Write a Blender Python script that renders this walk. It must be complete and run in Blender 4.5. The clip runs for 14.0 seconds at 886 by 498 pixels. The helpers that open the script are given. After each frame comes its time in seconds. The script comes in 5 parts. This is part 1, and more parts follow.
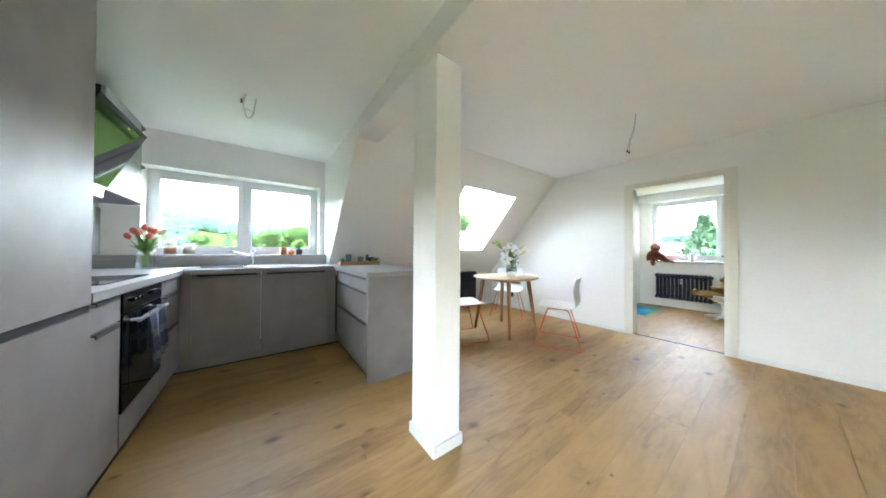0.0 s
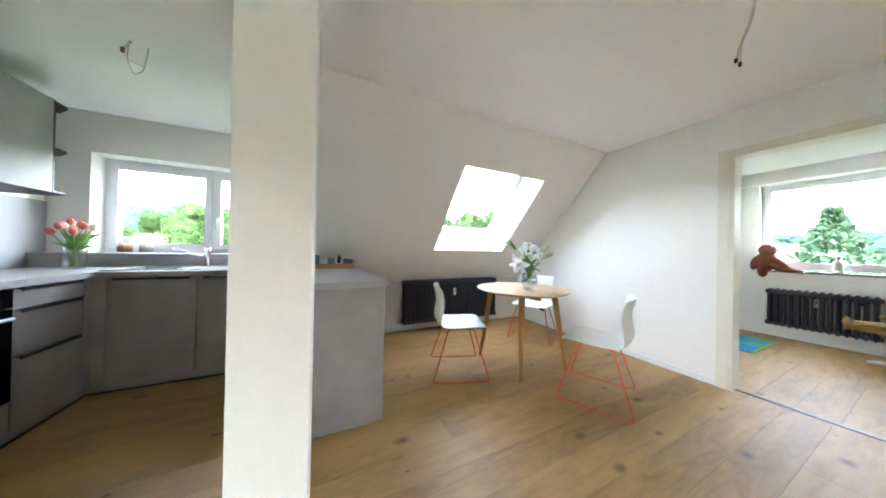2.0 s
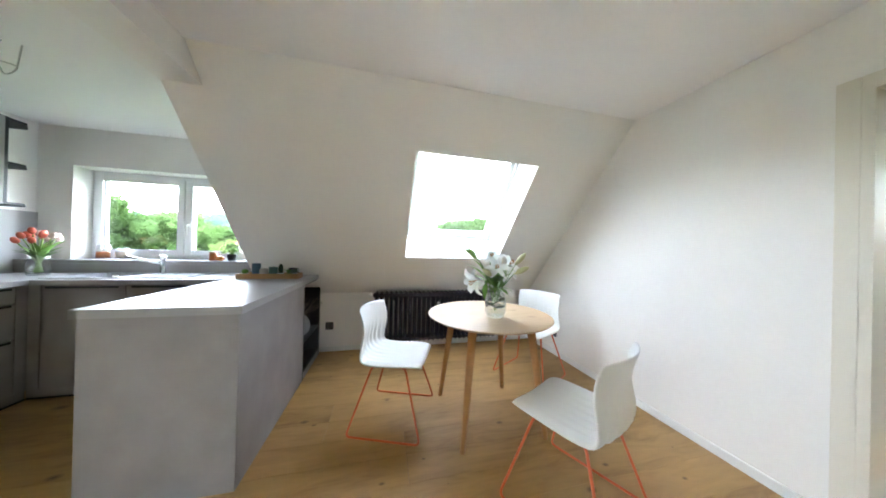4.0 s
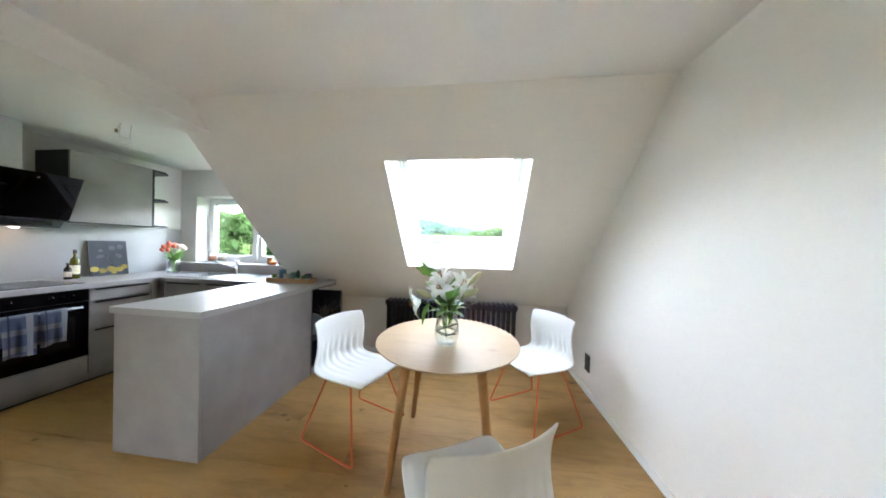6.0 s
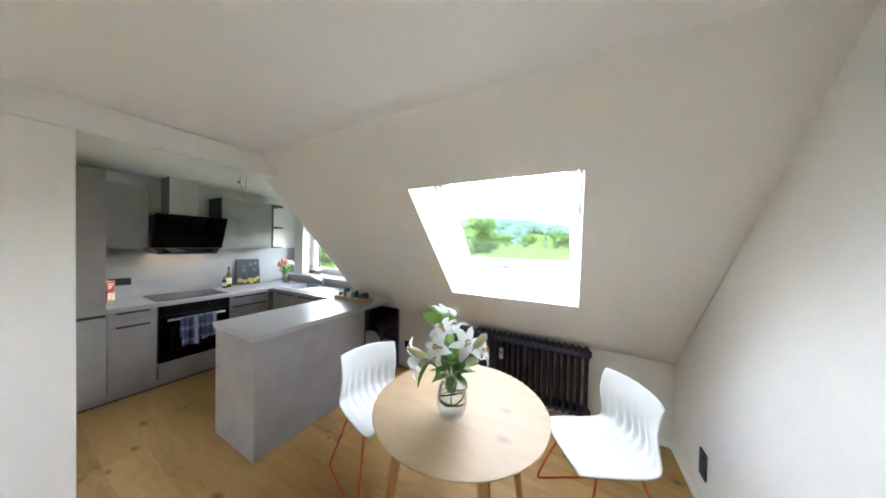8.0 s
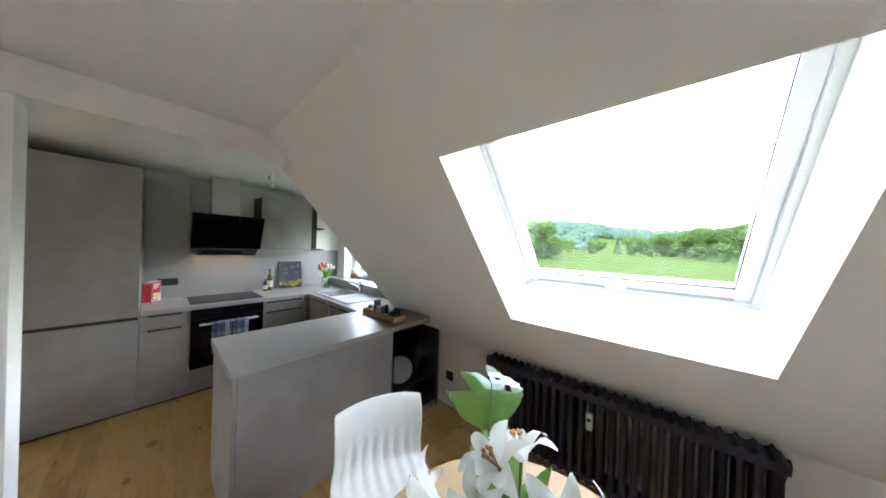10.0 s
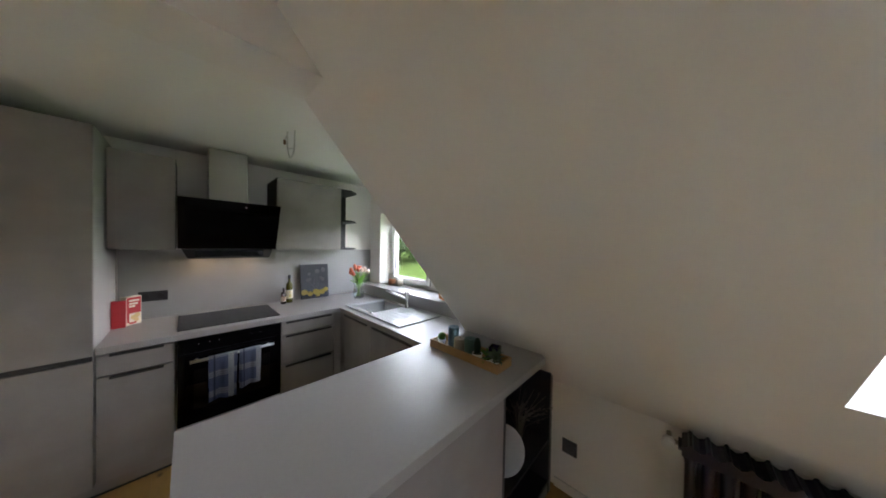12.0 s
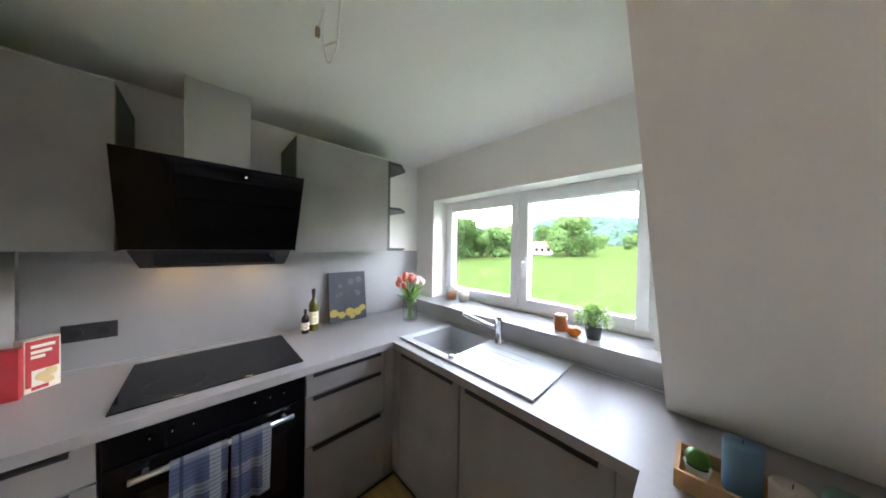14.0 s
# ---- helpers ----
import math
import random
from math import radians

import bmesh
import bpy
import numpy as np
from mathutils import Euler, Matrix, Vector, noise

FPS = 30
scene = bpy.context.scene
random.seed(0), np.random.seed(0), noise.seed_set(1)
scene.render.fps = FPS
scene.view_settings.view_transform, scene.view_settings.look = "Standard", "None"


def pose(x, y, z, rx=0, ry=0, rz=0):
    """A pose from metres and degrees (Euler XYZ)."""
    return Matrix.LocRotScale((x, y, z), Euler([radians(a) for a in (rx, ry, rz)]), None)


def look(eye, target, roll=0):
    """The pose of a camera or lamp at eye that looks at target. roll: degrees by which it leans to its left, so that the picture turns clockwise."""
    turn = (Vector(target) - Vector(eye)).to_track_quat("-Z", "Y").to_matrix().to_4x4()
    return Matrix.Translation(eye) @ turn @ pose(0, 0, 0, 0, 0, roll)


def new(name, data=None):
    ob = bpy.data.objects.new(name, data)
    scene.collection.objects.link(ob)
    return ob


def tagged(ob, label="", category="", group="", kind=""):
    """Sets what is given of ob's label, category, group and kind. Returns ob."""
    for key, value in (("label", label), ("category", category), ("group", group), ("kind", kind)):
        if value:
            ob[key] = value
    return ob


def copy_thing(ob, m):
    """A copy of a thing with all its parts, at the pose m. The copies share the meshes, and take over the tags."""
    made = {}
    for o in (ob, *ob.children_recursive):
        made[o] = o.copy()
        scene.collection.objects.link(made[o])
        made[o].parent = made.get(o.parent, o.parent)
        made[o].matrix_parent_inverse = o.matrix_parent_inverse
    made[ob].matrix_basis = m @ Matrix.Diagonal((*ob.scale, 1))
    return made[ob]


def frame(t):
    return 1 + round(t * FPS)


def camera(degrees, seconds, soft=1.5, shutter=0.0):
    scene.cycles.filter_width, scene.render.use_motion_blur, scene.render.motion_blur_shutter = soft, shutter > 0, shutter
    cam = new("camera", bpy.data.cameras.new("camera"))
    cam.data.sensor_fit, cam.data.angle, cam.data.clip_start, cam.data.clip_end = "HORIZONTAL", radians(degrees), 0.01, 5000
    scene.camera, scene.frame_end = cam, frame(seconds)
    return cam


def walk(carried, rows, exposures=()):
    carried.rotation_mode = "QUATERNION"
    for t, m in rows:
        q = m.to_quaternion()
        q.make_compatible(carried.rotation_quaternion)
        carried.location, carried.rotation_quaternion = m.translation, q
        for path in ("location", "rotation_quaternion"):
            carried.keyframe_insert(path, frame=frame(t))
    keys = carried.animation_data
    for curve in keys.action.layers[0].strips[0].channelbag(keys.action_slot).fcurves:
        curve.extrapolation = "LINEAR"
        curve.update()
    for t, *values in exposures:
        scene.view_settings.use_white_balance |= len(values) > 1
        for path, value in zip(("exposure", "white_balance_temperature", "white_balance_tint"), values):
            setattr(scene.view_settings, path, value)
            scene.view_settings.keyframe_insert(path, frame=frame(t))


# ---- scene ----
cam = camera(121.5, 14.0, soft=1.8)
PATH = [
    (0, (-2.428, -0.33, 1.094), (-1.243, 1.281, 1.113), 0.4),
    (0.5, (-2.167, -0.258, 1.105), (-1.053, 1.403, 1.12), 0.7),
    (1, (-1.953, -0.189, 1.096), (-0.924, 1.526, 1.107), 1.0),
    (1.5, (-1.699, -0.063, 1.117), (-0.754, 1.699, 1.13), 1.1),
    (2, (-1.476, 0.031, 1.122), (-0.609, 1.833, 1.131), 1.1),
    (2.5, (-1.21, 0.106, 1.129), (-0.43, 1.947, 1.14), 1.1),
    (3, (-0.968, 0.158, 1.098), (-0.274, 2.033, 1.121), 1.4),
    (3.2, (-0.858, 0.191, 1.118), (-0.197, 2.079, 1.139), 1.3),
    (5.3, (0.215, 0.277, 1.279), (0.236, 2.277, 1.272), 1.8),
    (5.5, (0.301, 0.293, 1.282), (0.252, 2.292, 1.278), 1.7),
    (6, (0.495, 0.373, 1.341), (0.26, 2.359, 1.321), 1.5),
    (6.5, (0.636, 0.45, 1.441), (0.21, 2.404, 1.406), 1.4),
    (7, (0.738, 0.556, 1.5), (0.135, 2.462, 1.466), 1.3),
    (7.5, (0.824, 0.66, 1.546), (0.041, 2.5, 1.51), 1.2),
    (8, (0.88, 0.759, 1.586), (-0.067, 2.52, 1.555), 1.2),
    (8.2, (0.897, 0.798, 1.572), (-0.115, 2.523, 1.572), 1.3),
    (10.3, (0.411, 1.476, 1.584), (-0.922, 2.967, 1.561), 1.4),
    (10.5, (0.31, 1.514, 1.58), (-1.036, 2.993, 1.546), 0.9),
    (11, (0.028, 1.572, 1.573), (-1.333, 3.037, 1.542), 0.9),
    (11.5, (-0.248, 1.638, 1.551), (-1.628, 3.086, 1.524), 1.0),
    (12, (-0.528, 1.682, 1.555), (-1.918, 3.12, 1.526), 1.1),
    (12.5, (-0.819, 1.705, 1.543), (-2.217, 3.134, 1.513), 1.1),
    (13, (-1.09, 1.734, 1.557), (-2.499, 3.153, 1.527), 1.0),
    (13.5, (-1.365, 1.8, 1.523), (-2.789, 3.204, 1.504), 1.0),
    (14, (-1.629, 1.878, 1.526), (-3.066, 3.269, 1.505), 0.9),
]
EXPOSURES = [(0, 4.32, 5740, 13), (3, 4.2, 5860, 15), (5.5, 4.15, 5880, 15), (8, 4.13, 5980, 16), (10.5, 3.54, 6040, 15), (12, 3.22, 6350, 20), (12.8, 3.34, 6430, 21), (13.4, 3.55, 6350, 20), (14, 3.82, 6080, 21)]
walk(cam, [(t, look(eye, target, roll)) for t, eye, target, roll in PATH], EXPOSURES)

# ---- daylight: an overcast sky ----
world = bpy.data.worlds.new("overcast_sky")
scene.world = world
world.use_nodes = True
wn, wl = world.node_tree.nodes, world.node_tree.links
bg = wn["Background"]
bg.inputs["Strength"].default_value = 0.15
sky = wn.new("ShaderNodeTexSky")
sky.sky_type = "NISHITA"
sky.sun_disc = False
sky.sun_elevation, sky.sun_rotation = radians(38), radians(180)
sky.dust_density, sky.air_density, sky.ozone_density = 1.0, 1.6, 1.0
hsv = wn.new("ShaderNodeHueSaturation")
hsv.inputs["Saturation"].default_value = 0.32
hsv.inputs["Value"].default_value = 3.4
wl.new(sky.outputs[0], hsv.inputs["Color"])
wl.new(hsv.outputs[0], bg.inputs["Color"])
sun = new("sun", bpy.data.lights.new("sun", "SUN"))
sun.data.energy, sun.data.angle, sun.data.color = 0.5, radians(15), (1.0, 0.96, 0.9)
sun.matrix_world = look((0, -20, 15.6), (0, 0, 0))


# ---- materials ----
def mat(name, color, rough=0.6, metal=0.0, grain=None, stain=0.0, bump=0.0, bump_scale=200.0, spec=0.5, stretch=(1, 1, 1), random_v=0.0, coat=0.0):
    """A principled surface; grain: (scale, amount) of fine variation, stain: amount of broad variation."""
    m = bpy.data.materials.new(name)
    m.use_nodes = True
    n, l = m.node_tree.nodes, m.node_tree.links
    p = n["Principled BSDF"]
    p.inputs["Roughness"].default_value, p.inputs["Metallic"].default_value = rough, metal
    p.inputs["Specular IOR Level"].default_value = spec
    p.inputs["Coat Weight"].default_value = coat
    p.inputs["Base Color"].default_value = (*color, 1)
    co = n.new("ShaderNodeTexCoord")
    mp = n.new("ShaderNodeMapping")
    mp.inputs["Scale"].default_value = stretch
    l.new(co.outputs["Object"], mp.inputs["Vector"])
    value = None
    def add(a, b):
        if a is None:
            return b
        k = n.new("ShaderNodeMath")
        k.operation = "ADD"
        l.new(a, k.inputs[0]), l.new(b, k.inputs[1])
        return k.outputs[0]
    def centred(out, amount):
        k = n.new("ShaderNodeMath")
        k.operation = "MULTIPLY_ADD"
        l.new(out, k.inputs[0])
        k.inputs[1].default_value, k.inputs[2].default_value = amount, -amount / 2
        return k.outputs[0]
    if grain:
        t = n.new("ShaderNodeTexNoise")
        t.inputs["Scale"].default_value, t.inputs["Detail"].default_value = grain[0], 6
        l.new(mp.outputs[0], t.inputs["Vector"])
        value = add(value, centred(t.outputs["Fac"], grain[1]))
    if stain:
        t = n.new("ShaderNodeTexNoise")
        t.inputs["Scale"].default_value, t.inputs["Detail"].default_value = 1.7, 3
        l.new(mp.outputs[0], t.inputs["Vector"])
        value = add(value, centred(t.outputs["Fac"], stain))
    if random_v:
        o = n.new("ShaderNodeObjectInfo")
        value = add(value, centred(o.outputs["Random"], random_v))
    if value is not None:
        k = n.new("ShaderNodeMath")
        k.operation = "ADD"
        l.new(value, k.inputs[0])
        k.inputs[1].default_value = 1.0
        h = n.new("ShaderNodeHueSaturation")
        h.inputs["Color"].default_value = (*color, 1)
        l.new(k.outputs[0], h.inputs["Value"])
        l.new(h.outputs[0], p.inputs["Base Color"])
    if bump:
        t = n.new("ShaderNodeTexNoise")
        t.inputs["Scale"].default_value, t.inputs["Detail"].default_value = bump_scale, 4
        l.new(mp.outputs[0], t.inputs["Vector"])
        b = n.new("ShaderNodeBump")
        b.inputs["Strength"].default_value, b.inputs["Distance"].default_value = bump, 0.002
        l.new(t.outputs["Fac"], b.inputs["Height"])
        l.new(b.outputs[0], p.inputs["Normal"])
    return m


def thin(m, color, share):
    """Let light through a thin leaf or petal."""
    n, l = m.node_tree.nodes, m.node_tree.links
    t, mix = n.new("ShaderNodeBsdfTranslucent"), n.new("ShaderNodeMixShader")
    t.inputs["Color"].default_value = (*color, 1)
    mix.inputs[0].default_value = share
    l.new(n["Principled BSDF"].outputs[0], mix.inputs[1]), l.new(t.outputs[0], mix.inputs[2])
    l.new(mix.outputs[0], n["Material Output"].inputs["Surface"])
    return m


def pane_mat(name, edge=0.5, base=0.03, clear_part=0.94):
    """Thin window glass: mostly clear, with a faint mirror."""
    m = bpy.data.materials.new(name)
    m.use_nodes = True
    n, l = m.node_tree.nodes, m.node_tree.links
    n.remove(n["Principled BSDF"])
    clear, gloss, mix, fr = n.new("ShaderNodeBsdfTransparent"), n.new("ShaderNodeBsdfGlossy"), n.new("ShaderNodeMixShader"), n.new("ShaderNodeLayerWeight")
    gloss.inputs["Roughness"].default_value = 0.02
    clear.inputs["Color"].default_value = (clear_part, clear_part * 1.02, clear_part * 1.01, 1)
    power = n.new("ShaderNodeMath")
    power.operation = "POWER"
    power.inputs[1].default_value = 4.0
    l.new(fr.outputs["Facing"], power.inputs[0])
    soft = n.new("ShaderNodeMath")
    soft.operation = "MULTIPLY_ADD"
    soft.inputs[1].default_value, soft.inputs[2].default_value = edge, base
    l.new(power.outputs[0], soft.inputs[0])
    l.new(soft.outputs[0], mix.inputs[0]), l.new(clear.outputs[0], mix.inputs[1]), l.new(gloss.outputs[0], mix.inputs[2])
    l.new(mix.outputs[0], n["Material Output"].inputs["Surface"])
    return m


def glow_mat(name, color, strength):
    m = bpy.data.materials.new(name)
    m.use_nodes = True
    p = m.node_tree.nodes["Principled BSDF"]
    p.inputs["Emission Color"].default_value, p.inputs["Emission Strength"].default_value = (*color, 1), strength
    return m


def oak_mat(name, color, tint=0.25, contrast=1.0):
    """Oiled oak: long grain along local x, knots and plank-to-plank variation."""
    m = bpy.data.materials.new(name)
    m.use_nodes = True
    n, l = m.node_tree.nodes, m.node_tree.links
    p = n["Principled BSDF"]
    p.inputs["Roughness"].default_value = 0.52
    info, co = n.new("ShaderNodeObjectInfo"), n.new("ShaderNodeTexCoord")
    shift = n.new("ShaderNodeVectorMath")
    shift.operation = "MULTIPLY_ADD"
    l.new(info.outputs["Random"], shift.inputs[0])
    shift.inputs[1].default_value = (37, 23, 11)
    l.new(co.outputs["Object"], shift.inputs[2])
    def tex(scale, stretch, detail, dist=0.0):
        mp, t = n.new("ShaderNodeMapping"), n.new("ShaderNodeTexNoise")
        mp.inputs["Scale"].default_value = stretch
        l.new(shift.outputs[0], mp.inputs["Vector"])
        l.new(mp.outputs[0], t.inputs["Vector"])
        t.inputs["Scale"].default_value, t.inputs["Detail"].default_value, t.inputs["Distortion"].default_value = scale, detail, dist
        return t.outputs["Fac"]
    broad, fine, swirl = tex(2.0, (0.8, 3.0, 1), 3, 0.9), tex(60, (0.06, 1.0, 1), 5), tex(8, (0.32, 1.5, 1), 4, 2.6)
    ramp = n.new("ShaderNodeValToRGB")
    r, g, b = color
    ramp.color_ramp.elements[0].position, ramp.color_ramp.elements[0].color = 0.25, (r * (1 - 0.38 * contrast), g * (1 - 0.44 * contrast), b * (1 - 0.52 * contrast), 1)
    ramp.color_ramp.elements[1].position, ramp.color_ramp.elements[1].color = 0.72, (r * (1 + 0.18 * contrast), g * (1 + 0.18 * contrast), b * (1 + 0.2 * contrast), 1)
    mid = ramp.color_ramp.elements.new(0.5)
    mid.color = (r, g, b, 1)
    def mul(a, k, c):
        q = n.new("ShaderNodeMath")
        q.operation = "MULTIPLY_ADD"
        l.new(a, q.inputs[0])
        q.inputs[1].default_value = k
        if isinstance(c, float):
            q.inputs[2].default_value = c
        else:
            l.new(c, q.inputs[2])
        return q.outputs[0]
    v = mul(broad, 0.62, -0.1)
    v = mul(swirl, 0.45, v)
    v = mul(fine, 0.11, v)
    v = mul(info.outputs["Random"], tint, v)
    v = mul(v, 1.0, -tint / 2)
    l.new(v, ramp.inputs["Fac"])
    # knots: dark spots
    vor, vm = n.new("ShaderNodeTexVoronoi"), n.new("ShaderNodeMapping")
    vm.inputs["Scale"].default_value = (1.5, 2.4, 1)
    vor.voronoi_dimensions = "2D"
    l.new(shift.outputs[0], vm.inputs["Vector"]), l.new(vm.outputs[0], vor.inputs["Vector"])
    vor.inputs["Scale"].default_value = 1.0
    knot = n.new("ShaderNodeMapRange")
    knot.inputs["From Min"].default_value, knot.inputs["From Max"].default_value = 0.015, 0.085
    knot.inputs["To Min"].default_value, knot.inputs["To Max"].default_value = 0.9 * min(1.0, contrast), 0.0
    size, ratio = n.new("ShaderNodeSeparateColor"), n.new("ShaderNodeMath")
    ratio.operation = "DIVIDE"
    l.new(vor.outputs["Color"], size.inputs[0])
    l.new(vor.outputs["Distance"], ratio.inputs[0]), l.new(mul(size.outputs[0], 1.5, -0.3), ratio.inputs[1])
    positive = n.new("ShaderNodeMath")
    positive.operation = "ABSOLUTE"
    l.new(ratio.outputs[0], positive.inputs[0])
    l.new(positive.outputs[0], knot.inputs["Value"])
    k = n.new("ShaderNodeMix")
    k.data_type = "RGBA"
    k.inputs[7].default_value = (r * 0.25, g * 0.22, b * 0.22, 1)
    l.new(knot.outputs[0], k.inputs[0]), l.new(ramp.outputs[0], k.inputs[6])
    l.new(k.outputs[2], p.inputs["Base Color"])
    bp = n.new("ShaderNodeBump")
    bp.inputs["Strength"].default_value, bp.inputs["Distance"].default_value = 0.25, 0.001
    l.new(fine, bp.inputs["Height"]), l.new(bp.outputs[0], p.inputs["Normal"])
    return m


PLASTER = mat("white_wall_paint", (0.87, 0.85, 0.81), 0.9, grain=(35, 0.03), stain=0.04, bump=0.25, bump_scale=260)
CEILING = mat("white_ceiling_paint", (0.88, 0.865, 0.84), 0.92, grain=(30, 0.03), stain=0.04, bump=0.2, bump_scale=240)
WHITE = mat("white_lacquer", (0.82, 0.82, 0.80), 0.35, grain=(20, 0.02), stain=0.03)
UPVC = mat("white_window_plastic", (0.83, 0.84, 0.84), 0.3, grain=(15, 0.02), stain=0.02)
CREAM = mat("cream_door_paint", (0.78, 0.74, 0.64), 0.4, grain=(20, 0.03), stain=0.04)
OAK = oak_mat("oiled_oak_planks", (0.40, 0.24, 0.082), 0.17, 0.9)
OAK_LIGHT = oak_mat("pale_oak", (0.52, 0.36, 0.20), 0.05, 0.35)
OAK_LEG = oak_mat("warm_oak", (0.38, 0.18, 0.052), 0.1, 0.5)
GAP = mat("dark_joint", (0.11, 0.065, 0.03), 0.9)
CONCRETE = mat("concrete_look_laminate", (0.268, 0.249, 0.236), 0.5, grain=(6, 0.42), stain=0.6, bump=0.12, bump_scale=90)
COUNTER = mat("grey_stone_look_worktop", (0.325, 0.31, 0.30), 0.38, grain=(60, 0.08), stain=0.10, bump=0.08, bump_scale=150)
SPLASH = mat("grey_splashback", (0.315, 0.312, 0.31), 0.4, grain=(10, 0.06), stain=0.10)
ANTHRACITE = mat("anthracite_board", (0.016, 0.015, 0.021), 0.5, grain=(40, 0.1), stain=0.1)
BLACK_GLASS = mat("black_glass", (0.004, 0.004, 0.005), 0.04, grain=(4, 0.1), spec=0.2)
BLACK_METAL = mat("black_metal", (0.010, 0.010, 0.012), 0.35, grain=(80, 0.2))
BLACK_PLASTIC = mat("black_plastic", (0.02, 0.02, 0.024), 0.4, grain=(80, 0.2))
STEEL = mat("brushed_steel", (0.6, 0.6, 0.6), 0.28, 1.0, grain=(90, 0.1))
CHROME = mat("chrome", (0.75, 0.75, 0.76), 0.08, 1.0)
SATIN = mat("satin_duct_steel", (0.50, 0.49, 0.47), 0.45, 0.6, grain=(90, 0.06), stain=0.05)
RADIATOR = mat("black_radiator_enamel", (0.020, 0.018, 0.036), 0.36, grain=(30, 0.15), stain=0.15, bump=0.1, bump_scale=120)
SINK = mat("grey_composite_sink", (0.46, 0.47, 0.48), 0.35, grain=(300, 0.12), stain=0.04)
SHELL = mat("white_chair_plastic", (0.80, 0.80, 0.77), 0.4, grain=(30, 0.02), stain=0.02)
ORANGE = mat("orange_lacquered_wire", (0.62, 0.13, 0.03), 0.35, grain=(60, 0.08))
PANE = pane_mat("window_glass", clear_part=0.90)
ROOF_PANE = pane_mat("coated_roof_glass", clear_part=0.78)
GLASS = pane_mat("clear_glass", 0.85, 0.11)


# ---- building helpers ----
def box(bm, x0, x1, y0, y1, z0, z1, bevel=0.0):
    vs = [bm.verts.new((x, y, z)) for x in (x0, x1) for y in (y0, y1) for z in (z0, z1)]
    fs = [bm.faces.new([vs[i] for i in q]) for q in ((0, 1, 3, 2), (4, 6, 7, 5), (0, 4, 5, 1), (2, 3, 7, 6), (0, 2, 6, 4), (1, 5, 7, 3))]
    if bevel:
        es = {e for f in fs for e in f.edges}
        bmesh.ops.bevel(bm, geom=list(es), offset=bevel, segments=2, affect="EDGES", profile=0.7)
    return bm


def boxes(*rows, bevel=0.0):
    bm = bmesh.new()
    for r in rows:
        box(bm, *r, bevel=bevel)
    return bm


def lathe(profile, n=32, at=(0, 0, 0), cap=True, bm=None):
    """Turn (r, z) pairs about a vertical axis."""
    bm = bm or bmesh.new()
    rings = [[bm.verts.new((at[0] + r * math.cos(2 * math.pi * i / n), at[1] + r * math.sin(2 * math.pi * i / n), at[2] + z)) for i in range(n)] for r, z in profile]
    for a, b in zip(rings, rings[1:]):
        for i in range(n):
            f = bm.faces.new((a[i], a[(i + 1) % n], b[(i + 1) % n], b[i]))
            f.smooth = True
    if cap:
        bm.faces.new(rings[0][::-1])
        bm.faces.new(rings[-1])
    return bm


def tube(bm, points, radius, n=8, closed=False, taper=None):
    """A round bar along points."""
    pts = [Vector(p) for p in points]
    rings, up = [], Vector((0.13, 0.31, 0.94))
    k = len(pts)
    for i, p in enumerate(pts):
        a = pts[i - 1] if (i or closed) else p
        b = pts[(i + 1) % k] if (i < k - 1 or closed) else p
        d = (b - a).normalized()
        s = d.cross(up)
        if s.length < 0.05:
            s = d.cross(Vector((1, 0, 0)))
        s.normalize()
        u = s.cross(d).normalized()
        up = u
        r = radius if taper is None else radius * (1 + (taper - 1) * i / max(1, k - 1))
        rings.append([bm.verts.new(p + s * r * math.cos(2 * math.pi * j / n) + u * r * math.sin(2 * math.pi * j / n)) for j in range(n)])
    pairs = list(zip(rings, rings[1:])) + ([(rings[-1], rings[0])] if closed else [])
    for a, b in pairs:
        for j in range(n):
            f = bm.faces.new((a[j], a[(j + 1) % n], b[(j + 1) % n], b[j]))
            f.smooth = True
    if not closed:
        bm.faces.new(rings[0][::-1])
        bm.faces.new(rings[-1])
    return bm


def prism(bm, poly, axis, a, b):
    """A polygon in the two other axes, drawn out along axis from a to b."""
    def at(p, w):
        return {"x": (w, p[0], p[1]), "y": (p[0], w, p[1]), "z": (p[0], p[1], w)}[axis]
    lo, hi = [bm.verts.new(at(p, a)) for p in poly], [bm.verts.new(at(p, b)) for p in poly]
    bm.faces.new(lo[::-1]), bm.faces.new(hi)
    for i in range(len(poly)):
        j = (i + 1) % len(poly)
        bm.faces.new((lo[i], lo[j], hi[j], hi[i]))
    return bm


def round_path(points, radius, steps=5, closed=False):
    """Points with their corners rounded."""
    pts, out, k = [Vector(p) for p in points], [], len(points)
    for i, p in enumerate(pts):
        if not closed and i in (0, k - 1):
            out.append(p)
            continue
        a, b = pts[i - 1], pts[(i + 1) % k]
        r = min(radius, (a - p).length * 0.45, (b - p).length * 0.45)
        s, e = p + (a - p).normalized() * r, p + (b - p).normalized() * r
        for j in range(steps + 1):
            t = j / steps
            out.append(s * (1 - t) ** 2 + p * 2 * t * (1 - t) + e * t ** 2)
    return out


def mesh_of(name, bm, material):
    bmesh.ops.recalc_face_normals(bm, faces=bm.faces)
    me = bpy.data.meshes.new(name)
    bm.to_mesh(me)
    bm.free()
    for m in material if isinstance(material, (list, tuple)) else [material]:
        me.materials.append(m)
    return me


def part(name, bm, material, parent, label=""):
    ob = new(name, mesh_of(name, bm, material))
    ob.parent = parent
    return tagged(ob, label)


